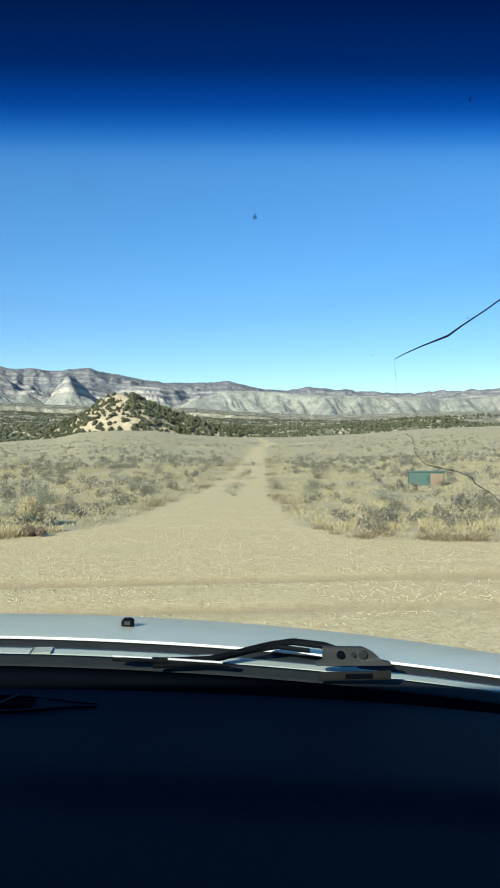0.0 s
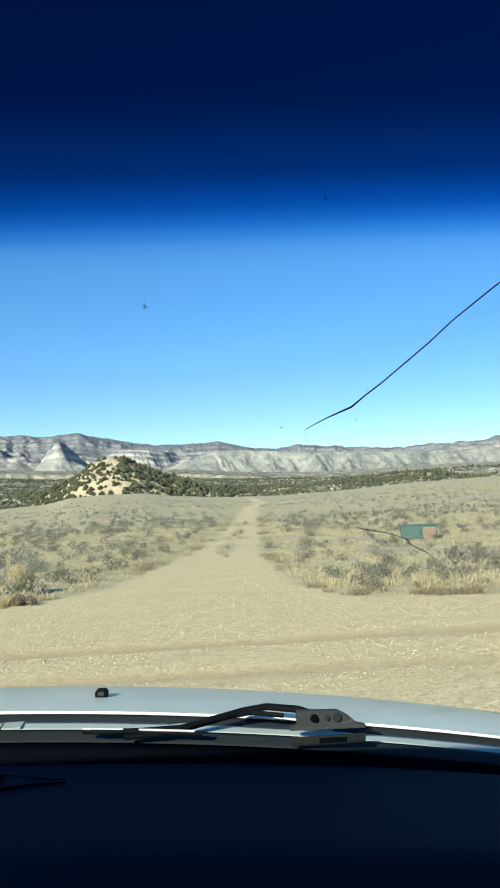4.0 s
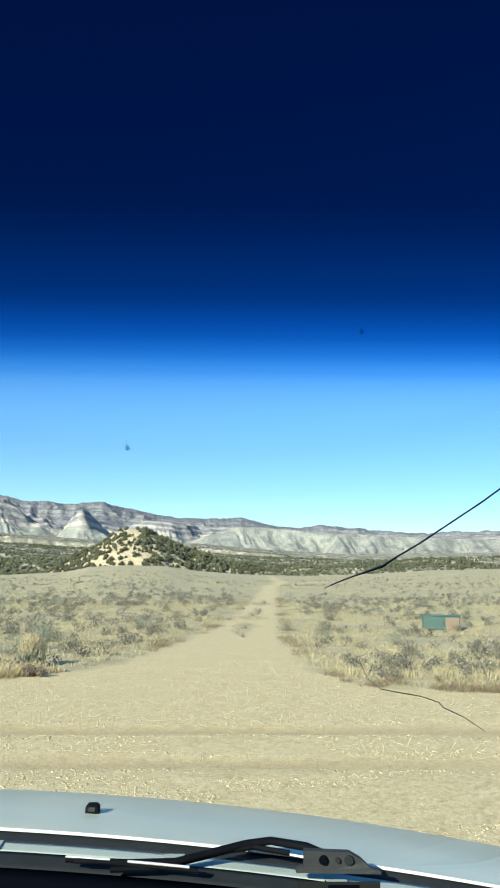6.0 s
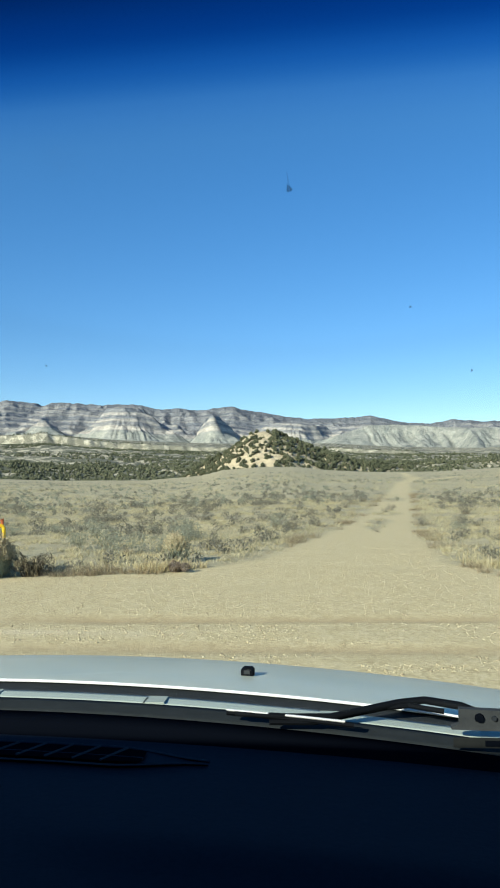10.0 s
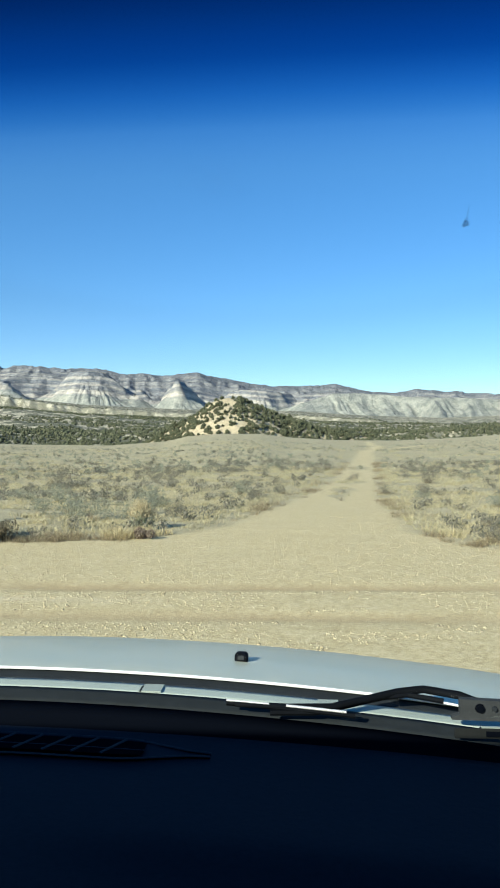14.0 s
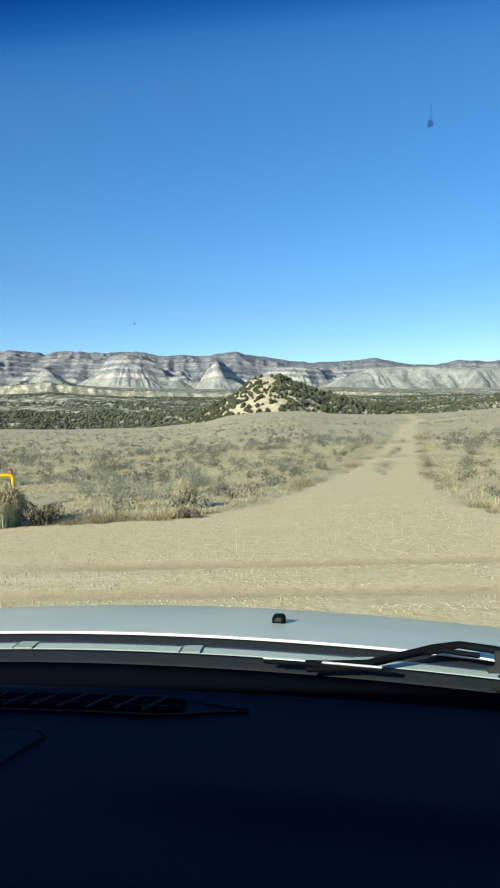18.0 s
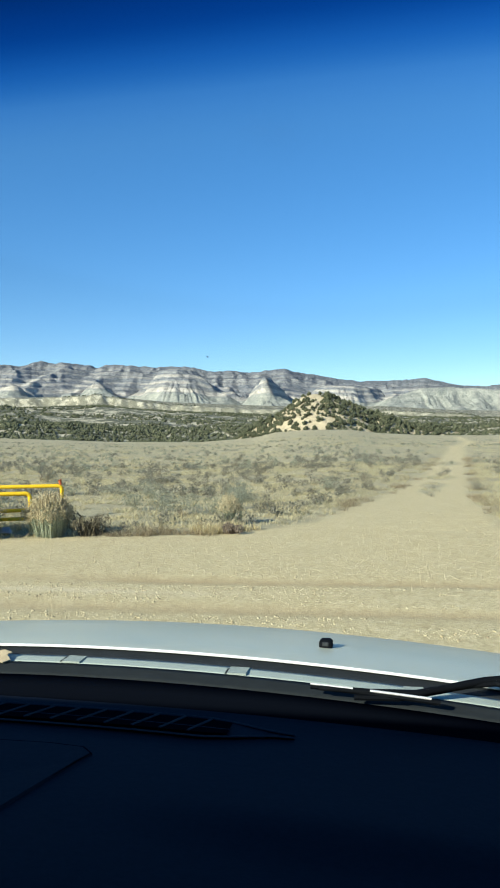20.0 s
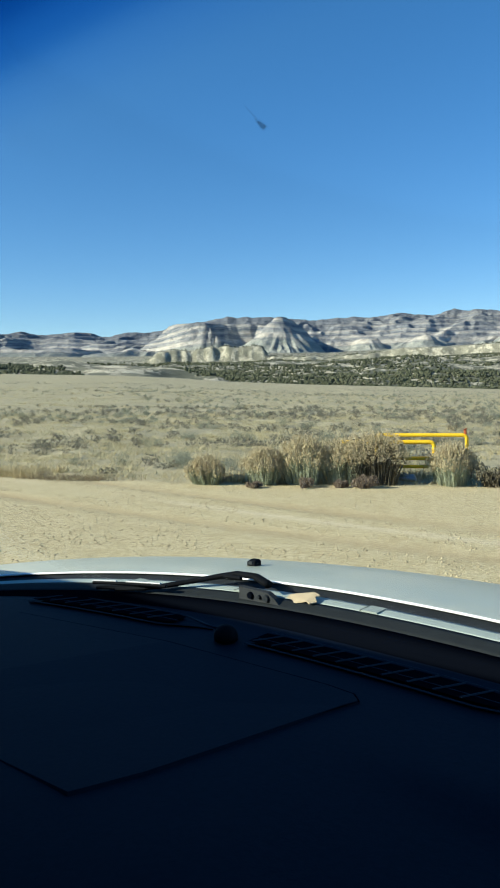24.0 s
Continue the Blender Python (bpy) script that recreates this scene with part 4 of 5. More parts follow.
low = [cv.verts.new((x + (0.003 if x > -0.5 else -0.003), y + (0.003 if y > 0.7 else -0.003), dash_z(x, y) - 0.003)) for x, y in outline]
cv.faces.new(top)
for k in range(len(top)):
    cv.faces.new((top[k], low[k], low[(k + 1) % len(top)], top[(k + 1) % len(top)]))
bmesh.ops.recalc_face_normals(cv, faces=cv.faces[:])
part("dash_cover", cv, DASH, dash, "flat dark cover panel")
seam_ = [(x, y + 0.002, dash_z(x, y) + 0.0012) for x, y in outline] + [(outline[0][0], outline[0][1] + 0.002, dash_z(*outline[0]) + 0.0012)]
part("cover_seam", sweep(seam_, 0.0016, 5), TRIM, dash)

# the rest of the body, which closes the cabin
part("roof", box(MID - 1.02, MID + 1.02, -1.75, 0.095, 1.85, 1.90, 0.02), HEADLINER, car, "roof with a dark headliner")
part("header_rail", box(MID - 1.0, MID + 1.0, 0.02, 0.097, 1.832, 1.875, 0.012), TRIM, car)
part("rear_wall", box(MID - 1.02, MID + 1.02, -1.80, -1.74, 0.55, 1.885, 0.02), PAINT, car)
part("floor_pan", box(MID - 1.0, MID + 1.0, -1.80, 2.05, 0.42, 0.50, 0.02), TRIM, car)
for side in (-1, 1):
    xo = MID + side * 1.0
    xi = xo + side * 0.05
    door = part("door", box(min(xo, xi), max(xo, xi), -1.78, 1.0, 0.48, 1.37, 0.015), PAINT, car, "silver-white door")
    pane = bmesh.new()
    ring = ((-1.76, 1.36), (0.98, 1.36), (0.93, 1.40), (0.095, 1.86), (-1.76, 1.86))
    sides_ = [[pane.verts.new((xo + side * d, y, z)) for y, z in ring] for d in (0.005, 0.012)]
    pane.faces.new(sides_[0])
    pane.faces.new(sides_[1][::-1])
    for k in range(5):
        pane.faces.new((sides_[0][k], sides_[1][k], sides_[1][(k + 1) % 5], sides_[0][(k + 1) % 5]))
    bmesh.ops.recalc_face_normals(pane, faces=pane.faces[:])
    part("side_window", pane, DARKGLASS, door, "dark side window")
    part("pillar", sweep([(xo, 0.95, 1.36), (xo, 0.095, 1.86)], 0.032, 8), TRIM, car, "black windscreen pillar")
    part("fender", box(min(xo - side * 0.04, xi), max(xo - side * 0.04, xi), 1.0, 2.14, 0.55, 1.02, 0.05, 3), PAINT, car, "silver-white fender")
    for wy in (1.50, -1.15):
        tyre = bmesh.new()
        bmesh.ops.create_cone(tyre, cap_ends=True, segments=36, radius1=0.37, radius2=0.37, depth=0.24)
        bmesh.ops.bevel(tyre, geom=[e for e in tyre.edges if abs(e.verts[0].co.z - e.verts[1].co.z) < 0.01], offset=0.035, segments=3, affect="EDGES")
        bmesh.ops.rotate(tyre, cent=(0, 0, 0), matrix=Matrix.Rotation(radians(90), 3, "Y"), verts=tyre.verts)
        wheel = part("tyre", shift(tyre, xo - side * 0.06, wy, 0.37), BLACK, car, "", True)
        rim = bmesh.new()
        bmesh.ops.create_cone(rim, cap_ends=True, segments=28, radius1=0.22, radius2=0.20, depth=0.26)
        bmesh.ops.rotate(rim, cent=(0, 0, 0), matrix=Matrix.Rotation(radians(90), 3, "Y"), verts=rim.verts)
        part("rim", shift(rim, xo - side * 0.06, wy, 0.37), STEEL, wheel)
part("front_grille", box(MID - 0.96, MID + 0.96, 2.08, 2.16, 0.55, 0.98, 0.04, 3), PAINT, car)


# ---------------------------------------------------------------- plants and stones
rng = np.random.default_rng(7)


def gz(x, y):
    return float(ground_z(np.array([x], float), np.array([y], float))[0])


def blades(n, height, spread, width, lean, seed, splay=1.0):
    """Corners and triangles of a tuft: narrow bent blades, each of three triangles."""
    g = np.random.default_rng(seed)
    a, rad = g.uniform(0, 2 * np.pi, n), spread * np.sqrt(g.uniform(0, 1, n))
    x, y = rad * np.cos(a), rad * np.sin(a)
    h = height * g.uniform(0.45, 1.0, n)
    out = lean * g.uniform(0.2, 1.0, n) * h * splay
    d = a + g.normal(0, 0.7, n)
    tx, ty = x + out * np.cos(d), y + out * np.sin(d)
    mx, my = x + 0.35 * out * np.cos(d), y + 0.35 * out * np.sin(d)
    b = g.uniform(0, np.pi, n)
    wx, wy = width * np.cos(b), width * np.sin(b)
    z = np.zeros(n)
    v = np.stack([np.stack([x - wx, y - wy, z - 0.03], -1), np.stack([x + wx, y + wy, z - 0.03], -1), np.stack([mx + 0.8 * wx, my + 0.8 * wy, h * 0.6], -1), np.stack([mx - 0.8 * wx, my - 0.8 * wy, h * 0.6], -1), np.stack([tx, ty, h], -1)], 1)
    f = (np.arange(n)[:, None, None] * 5 + np.array([[0, 1, 2], [0, 2, 3], [3, 2, 4]])).reshape(-1, 3)
    return v.reshape(-1, 3), f


def leaves(n, rx, rz, size, seed, lobes=5, low=0.05):
    """Corners and triangles of a loose, lobed cloud of small leaf sprays over a dome."""
    g = np.random.default_rng(seed)
    c = g.normal(0, 0.42, (lobes, 3)) * [rx, rx, 0]
    c[:, 2] = rz * g.uniform(0.35, 0.72, lobes)
    which = g.integers(0, lobes, n)
    u = g.normal(0, 1, (n, 3))
    u /= np.linalg.norm(u, axis=1)[:, None]
    rad = g.uniform(0.55, 1.0, n) ** 0.5
    p = c[which] + u * rad[:, None] * np.array([rx * 0.52, rx * 0.52, rz * 0.42]) * g.uniform(0.7, 1.15, (lobes, 1))[which]
    p[:, 2] = np.maximum(p[:, 2], low)
    a = g.normal(0, 1, (n, 3))
    a[:, 2] = np.abs(a[:, 2]) + 0.4
    a /= np.linalg.norm(a, axis=1)[:, None]
    s = np.cross(a, g.normal(0, 1, (n, 3)))
    s /= np.linalg.norm(s, axis=1)[:, None]
    k = size * g.uniform(0.6, 1.4, n)[:, None]
    v = np.stack([p - a * k - s * k * 0.45, p - a * k * 0.2 + s * k * 0.6, p + a * k * 1.2], 1)
    return v.reshape(-1, 3), np.arange(3 * n).reshape(-1, 3)


def join(*pairs):
    vs, fs, o = [], [], 0
    for v, f in pairs:
        vs.append(v)
        fs.append(f + o)
        o += len(v)
    return np.concatenate(vs), np.concatenate(fs)


def strew(templates, xs, ys, zs, sizes, squash=None):
    """One set of corners and triangles from many turned and scaled copies of the templates."""
    pick = rng.integers(0, len(templates), len(xs))
    vs, fs, o = [], [], 0
    for k, (tv, tf) in enumerate(templates):
        i = np.nonzero(pick == k)[0]
        if not len(i):
            continue
        a, s = rng.uniform(0, 2 * np.pi, len(i)), sizes[i]
        ca, sa_ = np.cos(a)[:, None], np.sin(a)[:, None]
        q = 1.0 if squash is None else squash[i][:, None]
        x = (tv[:, 0] * ca - tv[:, 1] * sa_) * s[:, None] + xs[i][:, None]
        y = (tv[:, 0] * sa_ + tv[:, 1] * ca) * s[:, None] + ys[i][:, None]
        z = tv[:, 2] * s[:, None] * q + zs[i][:, None]
        vs.append(np.stack([x, y, z], -1).reshape(-1, 3))
        fs.append((tf[None] + (np.arange(len(i)) * len(tv))[:, None, None]).reshape(-1, 3) + o)
        o += len(i) * len(tv)
    return np.concatenate(vs), np.concatenate(fs)


def scatter(n, r0, r1, power=1.0, az0=-24.0, az1=64.0):
    """Places in a wide wedge before the car."""
    r = (rng.uniform(0, 1, n) * (r1 ** power - r0 ** power) + r0 ** power) ** (1 / power)
    a = np.radians(rng.uniform(az0, az1, n))
    return -np.sin(a) * r, np.cos(a) * r


def stuff(name, pair, material, label, category):
    return tagged(part_mesh(name, arrays(name, *pair), material), label, category, kind="stuff")


# dry bunch grass
tufts = [blades(16, 0.125, 0.19, 0.0068, 1.9, s) for s in range(6)]
x, y = scatter(17000, 12.5, 48, 1.25)
g = gravel_at(x, y)
ok = (g < -0.12) & (fbm(x * 0.5, y * 0.5, 3, 101) > 0.36)
x, y = x[ok], y[ok]
stuff("dry_grass", strew(tufts, x, y, ground_z(x, y) - 0.02, rng.uniform(0.45, 1.35, len(x))), GRASS, "pale dry bunch grass on the plain", "grass")
far_tufts = [blades(12, 0.16, 0.34, 0.014, 1.6, s + 20) for s in range(4)]
x, y = scatter(9000, 42, 150, 1.1)
ok = (gravel_at(x, y) < -0.2) & (fbm(x * 0.12, y * 0.12, 3, 102) > 0.40)
x, y = x[ok], y[ok]
stuff("dry_grass", strew(far_tufts, x, y, ground_z(x, y) - 0.03, rng.uniform(0.6, 1.4, len(x))), GRASS, "pale dry grass far over the plain", "grass")

# straw-coloured and brown weeds along the gravel's edge
weeds = [blades(18, 0.20, 0.15, 0.005, 1.1, s + 40) for s in range(5)]
ex = rng.uniform(-30, 12, 5600)
ey = road_edge(ex)
ty_ = 13.4 + 50 * rng.uniform(0, 1, 3800) ** 1.6
lo_, hi_ = track_sides(ty_)
tx2 = np.where(rng.uniform(0, 1, 3800) < 0.5, lo_, hi_)
x = np.concatenate([ex, tx2]) + rng.normal(0, 0.32, 9400)
y = np.concatenate([ey, ty_]) + rng.normal(0, 0.34, 9400)
g = gravel_at(x, y)
ok = (g < 0.12) & (g > -0.8) & (fbm(x * 0.9, y * 0.9, 3, 103) > 0.57)
x, y = x[ok], y[ok]
stuff("roadside_weeds", strew(weeds, x, y, ground_z(x, y) - 0.02, rng.uniform(0.3, 0.9, len(x))), TWIG, "low brown weeds along the road's edge", "weeds")
x, y = scatter(2600, 13, 60, 1.0)
g = gravel_at(x, y)
ok = (g < -0.3) & (g > -3.0) & (fbm(x * 0.6, y * 0.6, 2, 104) > 0.66)
x, y = x[ok], y[ok]
stuff("straw_grass", strew(tufts, x, y, ground_z(x, y) - 0.02, rng.uniform(0.6, 1.25, len(x))), STRAW, "tall yellow straw grass by the track", "grass")

# ragged straw verge along the crossing's far side
x = rng.uniform(-32, 14, 5200)
y = road_edge(x) + np.abs(rng.normal(0.25, 0.6, len(x)))
g = gravel_at(x, y)
ok = (g < 0.0) & (fbm(x * 0.5, y * 0.5, 3, 112) > 0.5)
x, y = x[ok], y[ok]
verge = [blades(20, 0.24, 0.12, 0.006, 0.9, s + 130) for s in range(6)]
stuff("verge_grass", strew(verge, x, y, ground_z(x, y) - 0.02, rng.uniform(0.4, 1.2, len(x))), STRAW, "ragged straw grass along the road's verge", "grass")

# ankle-high grey scrub between the tufts
low_scrub = [leaves(70, 0.17, 0.18, 0.022, s + 80, 4, 0.02) for s in range(6)]
x, y = scatter(4000, 13, 60, 1.2)
ok = (gravel_at(x, y) < -0.7) & (fbm(x * 0.3, y * 0.3, 3, 108) > 0.49)
x, y = x[ok], y[ok]
stuff("low_scrub", strew(low_scrub, x, y, ground_z(x, y) - 0.02, rng.uniform(0.6, 1.7, len(x))), SAGEDARK, "ankle-high grey scrub between the grass tufts", "shrubs")

# far scrub
sage_far = [leaves(60, 0.42, 0.50, 0.075, s + 60) for s in range(5)]
x, y = scatter(4600, 40, 210, 0.9)
ok = (gravel_at(x, y) < -0.5) & (fbm(x * 0.035, y * 0.035, 3, 105) + 0.3 * (fbm(x * 0.3, y * 0.3, 2, 109) - 0.5) > 0.45)
x, y = x[ok], y[ok]
half = rng.uniform(0, 1, len(x)) < 0.55
stuff("distant_sagebrush", strew(sage_far, x[half], y[half], ground_z(x[half], y[half]) - 0.05, rng.uniform(0.25, 0.75, half.sum())), SAGE, "grey-green sagebrush far over the plain", "shrubs")
stuff("distant_scrub", strew(sage_far, x[~half], y[~half], ground_z(x[~half], y[~half]) - 0.05, rng.uniform(0.25, 0.7, (~half).sum())), SAGEDARK, "dark leafless scrub far over the plain", "shrubs")


def shrub_mesh(seed, kind):
    """Twigs and leaves of one low desert shrub, about a metre across."""
    twigs = blades(40, 0.42, 0.10, 0.005, 1.1, seed)
    crown = leaves(1000 if kind == "sage" else 700, 0.42, 0.58, 0.022, seed + 7, 8)
    return twigs, crown


SHRUBS = []
for s in range(8):
    kind = "sage" if s < 5 else "dark"
    tw, cr = shrub_mesh(200 + s, kind)
    SHRUBS.append((arrays("twigs", *tw), arrays("foliage", *cr), kind))
for me, cr, kind in SHRUBS:
    me.materials.append(TWIG)
    cr.materials.append(SAGE if kind == "sage" else SAGEDARK)


def shrub(x, y, size, which, tall=1.0):
    me, cr, kind = SHRUBS[which]
    ob = new("sagebrush" if kind == "sage" else "dark_shrub")
    ob.matrix_world = Matrix.LocRotScale((x, y, gz(x, y) - 0.04), Euler((0, 0, rng.uniform(0, 6.28))), (size, size, size * tall))
    for nm, data in (("twigs", me), ("foliage", cr)):
        p = new(nm, data)
        p.parent = ob
    if kind == "sage":
        tagged(ob, "grey-green sagebrush among dry bunch grass", "shrub", "sagebrush on the plain")
    else:
        tagged(ob, "dark half-bare shrub among dry grass", "shrub", "dark shrubs on the plain")
    return ob


for x, y, s, w in ((-6.6, 17.5, 0.95, 0), (-5.8, 16.7, 0.9, 1), (-7.3, 17.3, 0.7, 2), (-5.5, 20.0, 1.0, 3), (-8.3, 35.0, 1.2, 5), (2.9, 32.7, 1.0, 6), (2.3, 14.2, 0.6, 5), (0.95, 26.2, 0.5, 6), (-3.7, 24.8, 0.8, 4), (-13.0, 34.0, 1.3, 5), (-12.0, 30.0, 1.1, 6), (-15.5, 28.0, 1.2, 7), (-10.3, 27.0, 0.9, 5), (-9.0, 22.5, 0.9, 0), (-13.5, 21.0, 0.9, 7), (-0.52, 27.0, 0.3, 5), (-0.50, 23.5, 0.28, 6), (-0.30, 34.5, 0.4, 7), (-0.18, 36.5, 0.5, 5), (-0.05, 39.0, 0.42, 6), (0.95, 28.2, 0.42, 7), (-1.75, 46.0, 0.95, 7), (-2.1, 42.0, 0.8, 5), (-2.3, 38.0, 0.7, 6), (1.9, 24.0, 0.5, 1), (3.6, 21.0, 0.6, 2), (-11.4, 16.2, 0.7, 0), (-4.9, 18.2, 0.7, 2)):
    shrub(x, y, s, w)
x, y = scatter(1500, 16, 48, 1.4)
g = gravel_at(x, y)
dens = fbm(x * 0.16, y * 0.16, 3, 106)
ok = np.nonzero((g < -0.8) & (dens > 0.45))[0][:240]
for i in ok:
    d = vnoise(np.array([x[i] * 0.1]), np.array([y[i] * 0.1]), 107)[0]
    shrub(x[i], y[i], rng.uniform(0.28, 0.7), int(rng.integers(0, 5) if d > 0.42 else rng.integers(5, 8)), rng.uniform(0.75, 1.1))


def rabbitbrush(x, y, wide, tall, seed, dark=False, label="pale rabbitbrush with tan seed heads beside the road", n=620):
    """A big rounded bush: stems that fan out from the foot, each with a tuft of seed heads at its tip."""
    g = np.random.default_rng(seed)
    a, q = g.uniform(0, 2 * np.pi, n), np.sqrt(g.uniform(0, 1, n))
    lump = 1 + 0.16 * np.sin(a * 3 + seed) + 0.10 * np.sin(a * 7 + 2 * seed)
    tipx, tipy = q * np.cos(a) * wide / 2 * lump, q * np.sin(a) * wide / 2 * lump
    tipz = tall * (1.0 - 0.42 * q ** 2.8) * g.uniform(0.80, 1.10, n)
    fx, fy = tipx * 0.62 + g.normal(0, 0.02, n), tipy * 0.55 + g.normal(0, 0.02, n)
    w = 0.0055
    b = g.uniform(0, np.pi, n)
    wx, wy = w * np.cos(b), w * np.sin(b)
    mx, my, mz = fx + (tipx - fx) * 0.42, fy + (tipy - fy) * 0.42, tipz * 0.55
    v = np.stack([np.stack([fx - wx, fy - wy, tipz * 0 - 0.03], -1), np.stack([fx + wx, fy + wy, tipz * 0 - 0.03], -1), np.stack([mx + wx, my + wy, mz], -1), np.stack([mx - wx, my - wy, mz], -1), np.stack([tipx, tipy, tipz], -1)], 1).reshape(-1, 3)
    f = (np.arange(n)[:, None, None] * 5 + np.array([[0, 1, 2], [0, 2, 3], [3, 2, 4]])).reshape(-1, 3)
    bush = new("rabbitbrush")
    bush.matrix_world = pose(x, y, gz(x, y) - 0.02)
    part_mesh("stems", arrays("stems", v, f), BRUSHDARK if dark else RABBIT, bush, "grey-green stems")
    # narrow leaves along the stems
    m = n * 6
    k = g.integers(0, n, m)
    s = g.uniform(0.04, 0.85, m)
    p = np.stack([fx[k] + (tipx[k] - fx[k]) * s, fy[k] + (tipy[k] - fy[k]) * s, tipz[k] * s], -1) + g.normal(0, 0.012, (m, 3))
    d = g.normal(0, 1, (m, 3)) + [0, 0, 1.1]
    d /= np.linalg.norm(d, axis=1)[:, None]
    e = np.cross(d, g.normal(0, 1, (m, 3)))
    e /= np.linalg.norm(e, axis=1)[:, None]
    lv = np.stack([p - e * 0.0045, p + e * 0.0045, p + d * 0.065], 1).reshape(-1, 3)
    part_mesh("leaves", arrays("leaves", lv, np.arange(3 * m).reshape(-1, 3)), BRUSHDARK if dark else RABBIT, bush)
    # seed heads: small three-sided tufts round every tip
    hv = []
    for _ in range(7):
        c = np.stack([tipx, tipy, tipz], -1) + g.normal(0, 1, (n, 3)) * [0.024, 0.024, 0.042] - [0, 0, 0.03]
        r = g.uniform(0.007, 0.017, n)[:, None]
        up = np.array([0, 0, 1.0])
        th = g.uniform(0, 6.28, n)
        o = [np.stack([np.cos(th + t), np.sin(th + t), th * 0], -1) for t in (0, 2.09, 4.19)]
        for i in range(3):
            hv.append(np.stack([c + o[i] * r, c + o[(i + 1) % 3] * r, c + up * r * 1.9], 1))
    hv = np.concatenate(hv)
    part_mesh("seed_heads", arrays("seed_heads", hv.reshape(-1, 3), np.arange(3 * len(hv)).reshape(-1, 3)), SEED, bush, "tan feathery seed heads")
    return tagged(bush, label, "shrub", "rabbitbrush beside the gate")


rabbitbrush(-8.22, 12.15, 1.2, 0.95, 1, True, "large dark rabbitbrush with tan seed heads by the gate")
rabbitbrush(-8.72, 11.85, 1.05, 0.80, 2)
rabbitbrush(-9.25, 11.35, 0.95, 0.86, 3)
rabbitbrush(-9.85, 10.9, 0.85, 0.66, 4)
rabbitbrush(-7.0, 12.85, 0.86, 0.72, 5)
rabbitbrush(-4.25, 15.1, 0.52, 0.55, 6, False, "small straw-yellow rabbitbrush at the road's edge", 170)
rabbitbrush(-10.7, 10.2, 0.7, 0.5, 8)


def tumbleweed(x, y, size, seed, material=BRUSHDARK, label="dark weed mound that also stands for the bush's cast shadow"):
    bush = new("dead_weed")
    bush.matrix_world = pose(x, y, gz(x, y) - 0.02)
    part_mesh("twigs", arrays("twigs", *join(blades(160, size, size * 0.35, 0.006, 0.9, seed), leaves(1100, size * 0.75, size * 0.9, 0.022, seed + 1, 6))), material, bush)
    return tagged(bush, label, "weed", "dead weeds at the road's edge")


# dark mound; its near-black colour also stands for the small bush's cast shadow
tumbleweed(-6.35, 13.05, 0.42, 11)
for x_, y_, size_, seed_ in ((-8.9, 10.95, 0.20, 12), (-9.55, 10.3, 0.15, 13), (-8.0, 11.5, 0.26, 14), (-8.4, 11.3, 0.17, 15), (-3.9, 13.85, 0.22, 17)):
    tumbleweed(x_, y_, size_, seed_, FOOTWEED, "low purple-brown weed at the foot of the rabbitbrush")


# stones on the gravel
def pebble(seed):
    g = np.random.default_rng(seed)
    v = np.array([[1, 0, 0], [-0.5, 0.85, 0], [-0.5, -0.85, 0], [0.55, 0.45, 0.55], [-0.6, 0.1, 0.6], [0.3, -0.6, 0.5]]) * (1 + g.normal(0, 0.16, (6, 3)))
    v[:3, 2] -= 0.3
    f = np.array([[3, 4, 5], [0, 3, 5], [0, 1, 3], [1, 4, 3], [1, 2, 4], [2, 5, 4], [2, 0, 5]])
    return v, f


stones = [pebble(s) for s in range(6)]
x, y = scatter(52000, 4.2, 19, 0.9)
g = gravel_at(x, y)
ok = (g > -0.3) & (fbm(x * 0.5, y * 0.9, 3, 110) + 0.25 * vnoise(x * 0.3, y * 1.6, 111) > 0.50) & (rut_at(x, y) < 0.35)
x, y = x[ok], y[ok]
stuff("road_stones", strew(stones, x, y, ground_z(x, y) + 0.002, 0.007 + 0.015 * rng.uniform(0, 1, len(x)) ** 3.5, np.full(len(x), 0.7)), STONE, "loose pale stones scattered over the gravel", "stones")


# ---------------------------------------------------------------- the yellow pipe gate
def pipe_bend(pts, radius, bend=0.10):
    """A pipe through corner points, its corners rounded."""
    p = [Vector(q) for q in pts]
    out = [p[0]]
    for a, b, c in zip(p, p[1:], p[2:]):
        u, w = (a - b).normalized(), (c - b).normalized()
        for k in range(7):
            t = k / 6
            out.append((b + u * bend) * (1 - t) ** 2 + b * 2 * t * (1 - t) + (b + w * bend) * t ** 2)
    out.append(p[-1])
    return sweep(out, radius, 10)


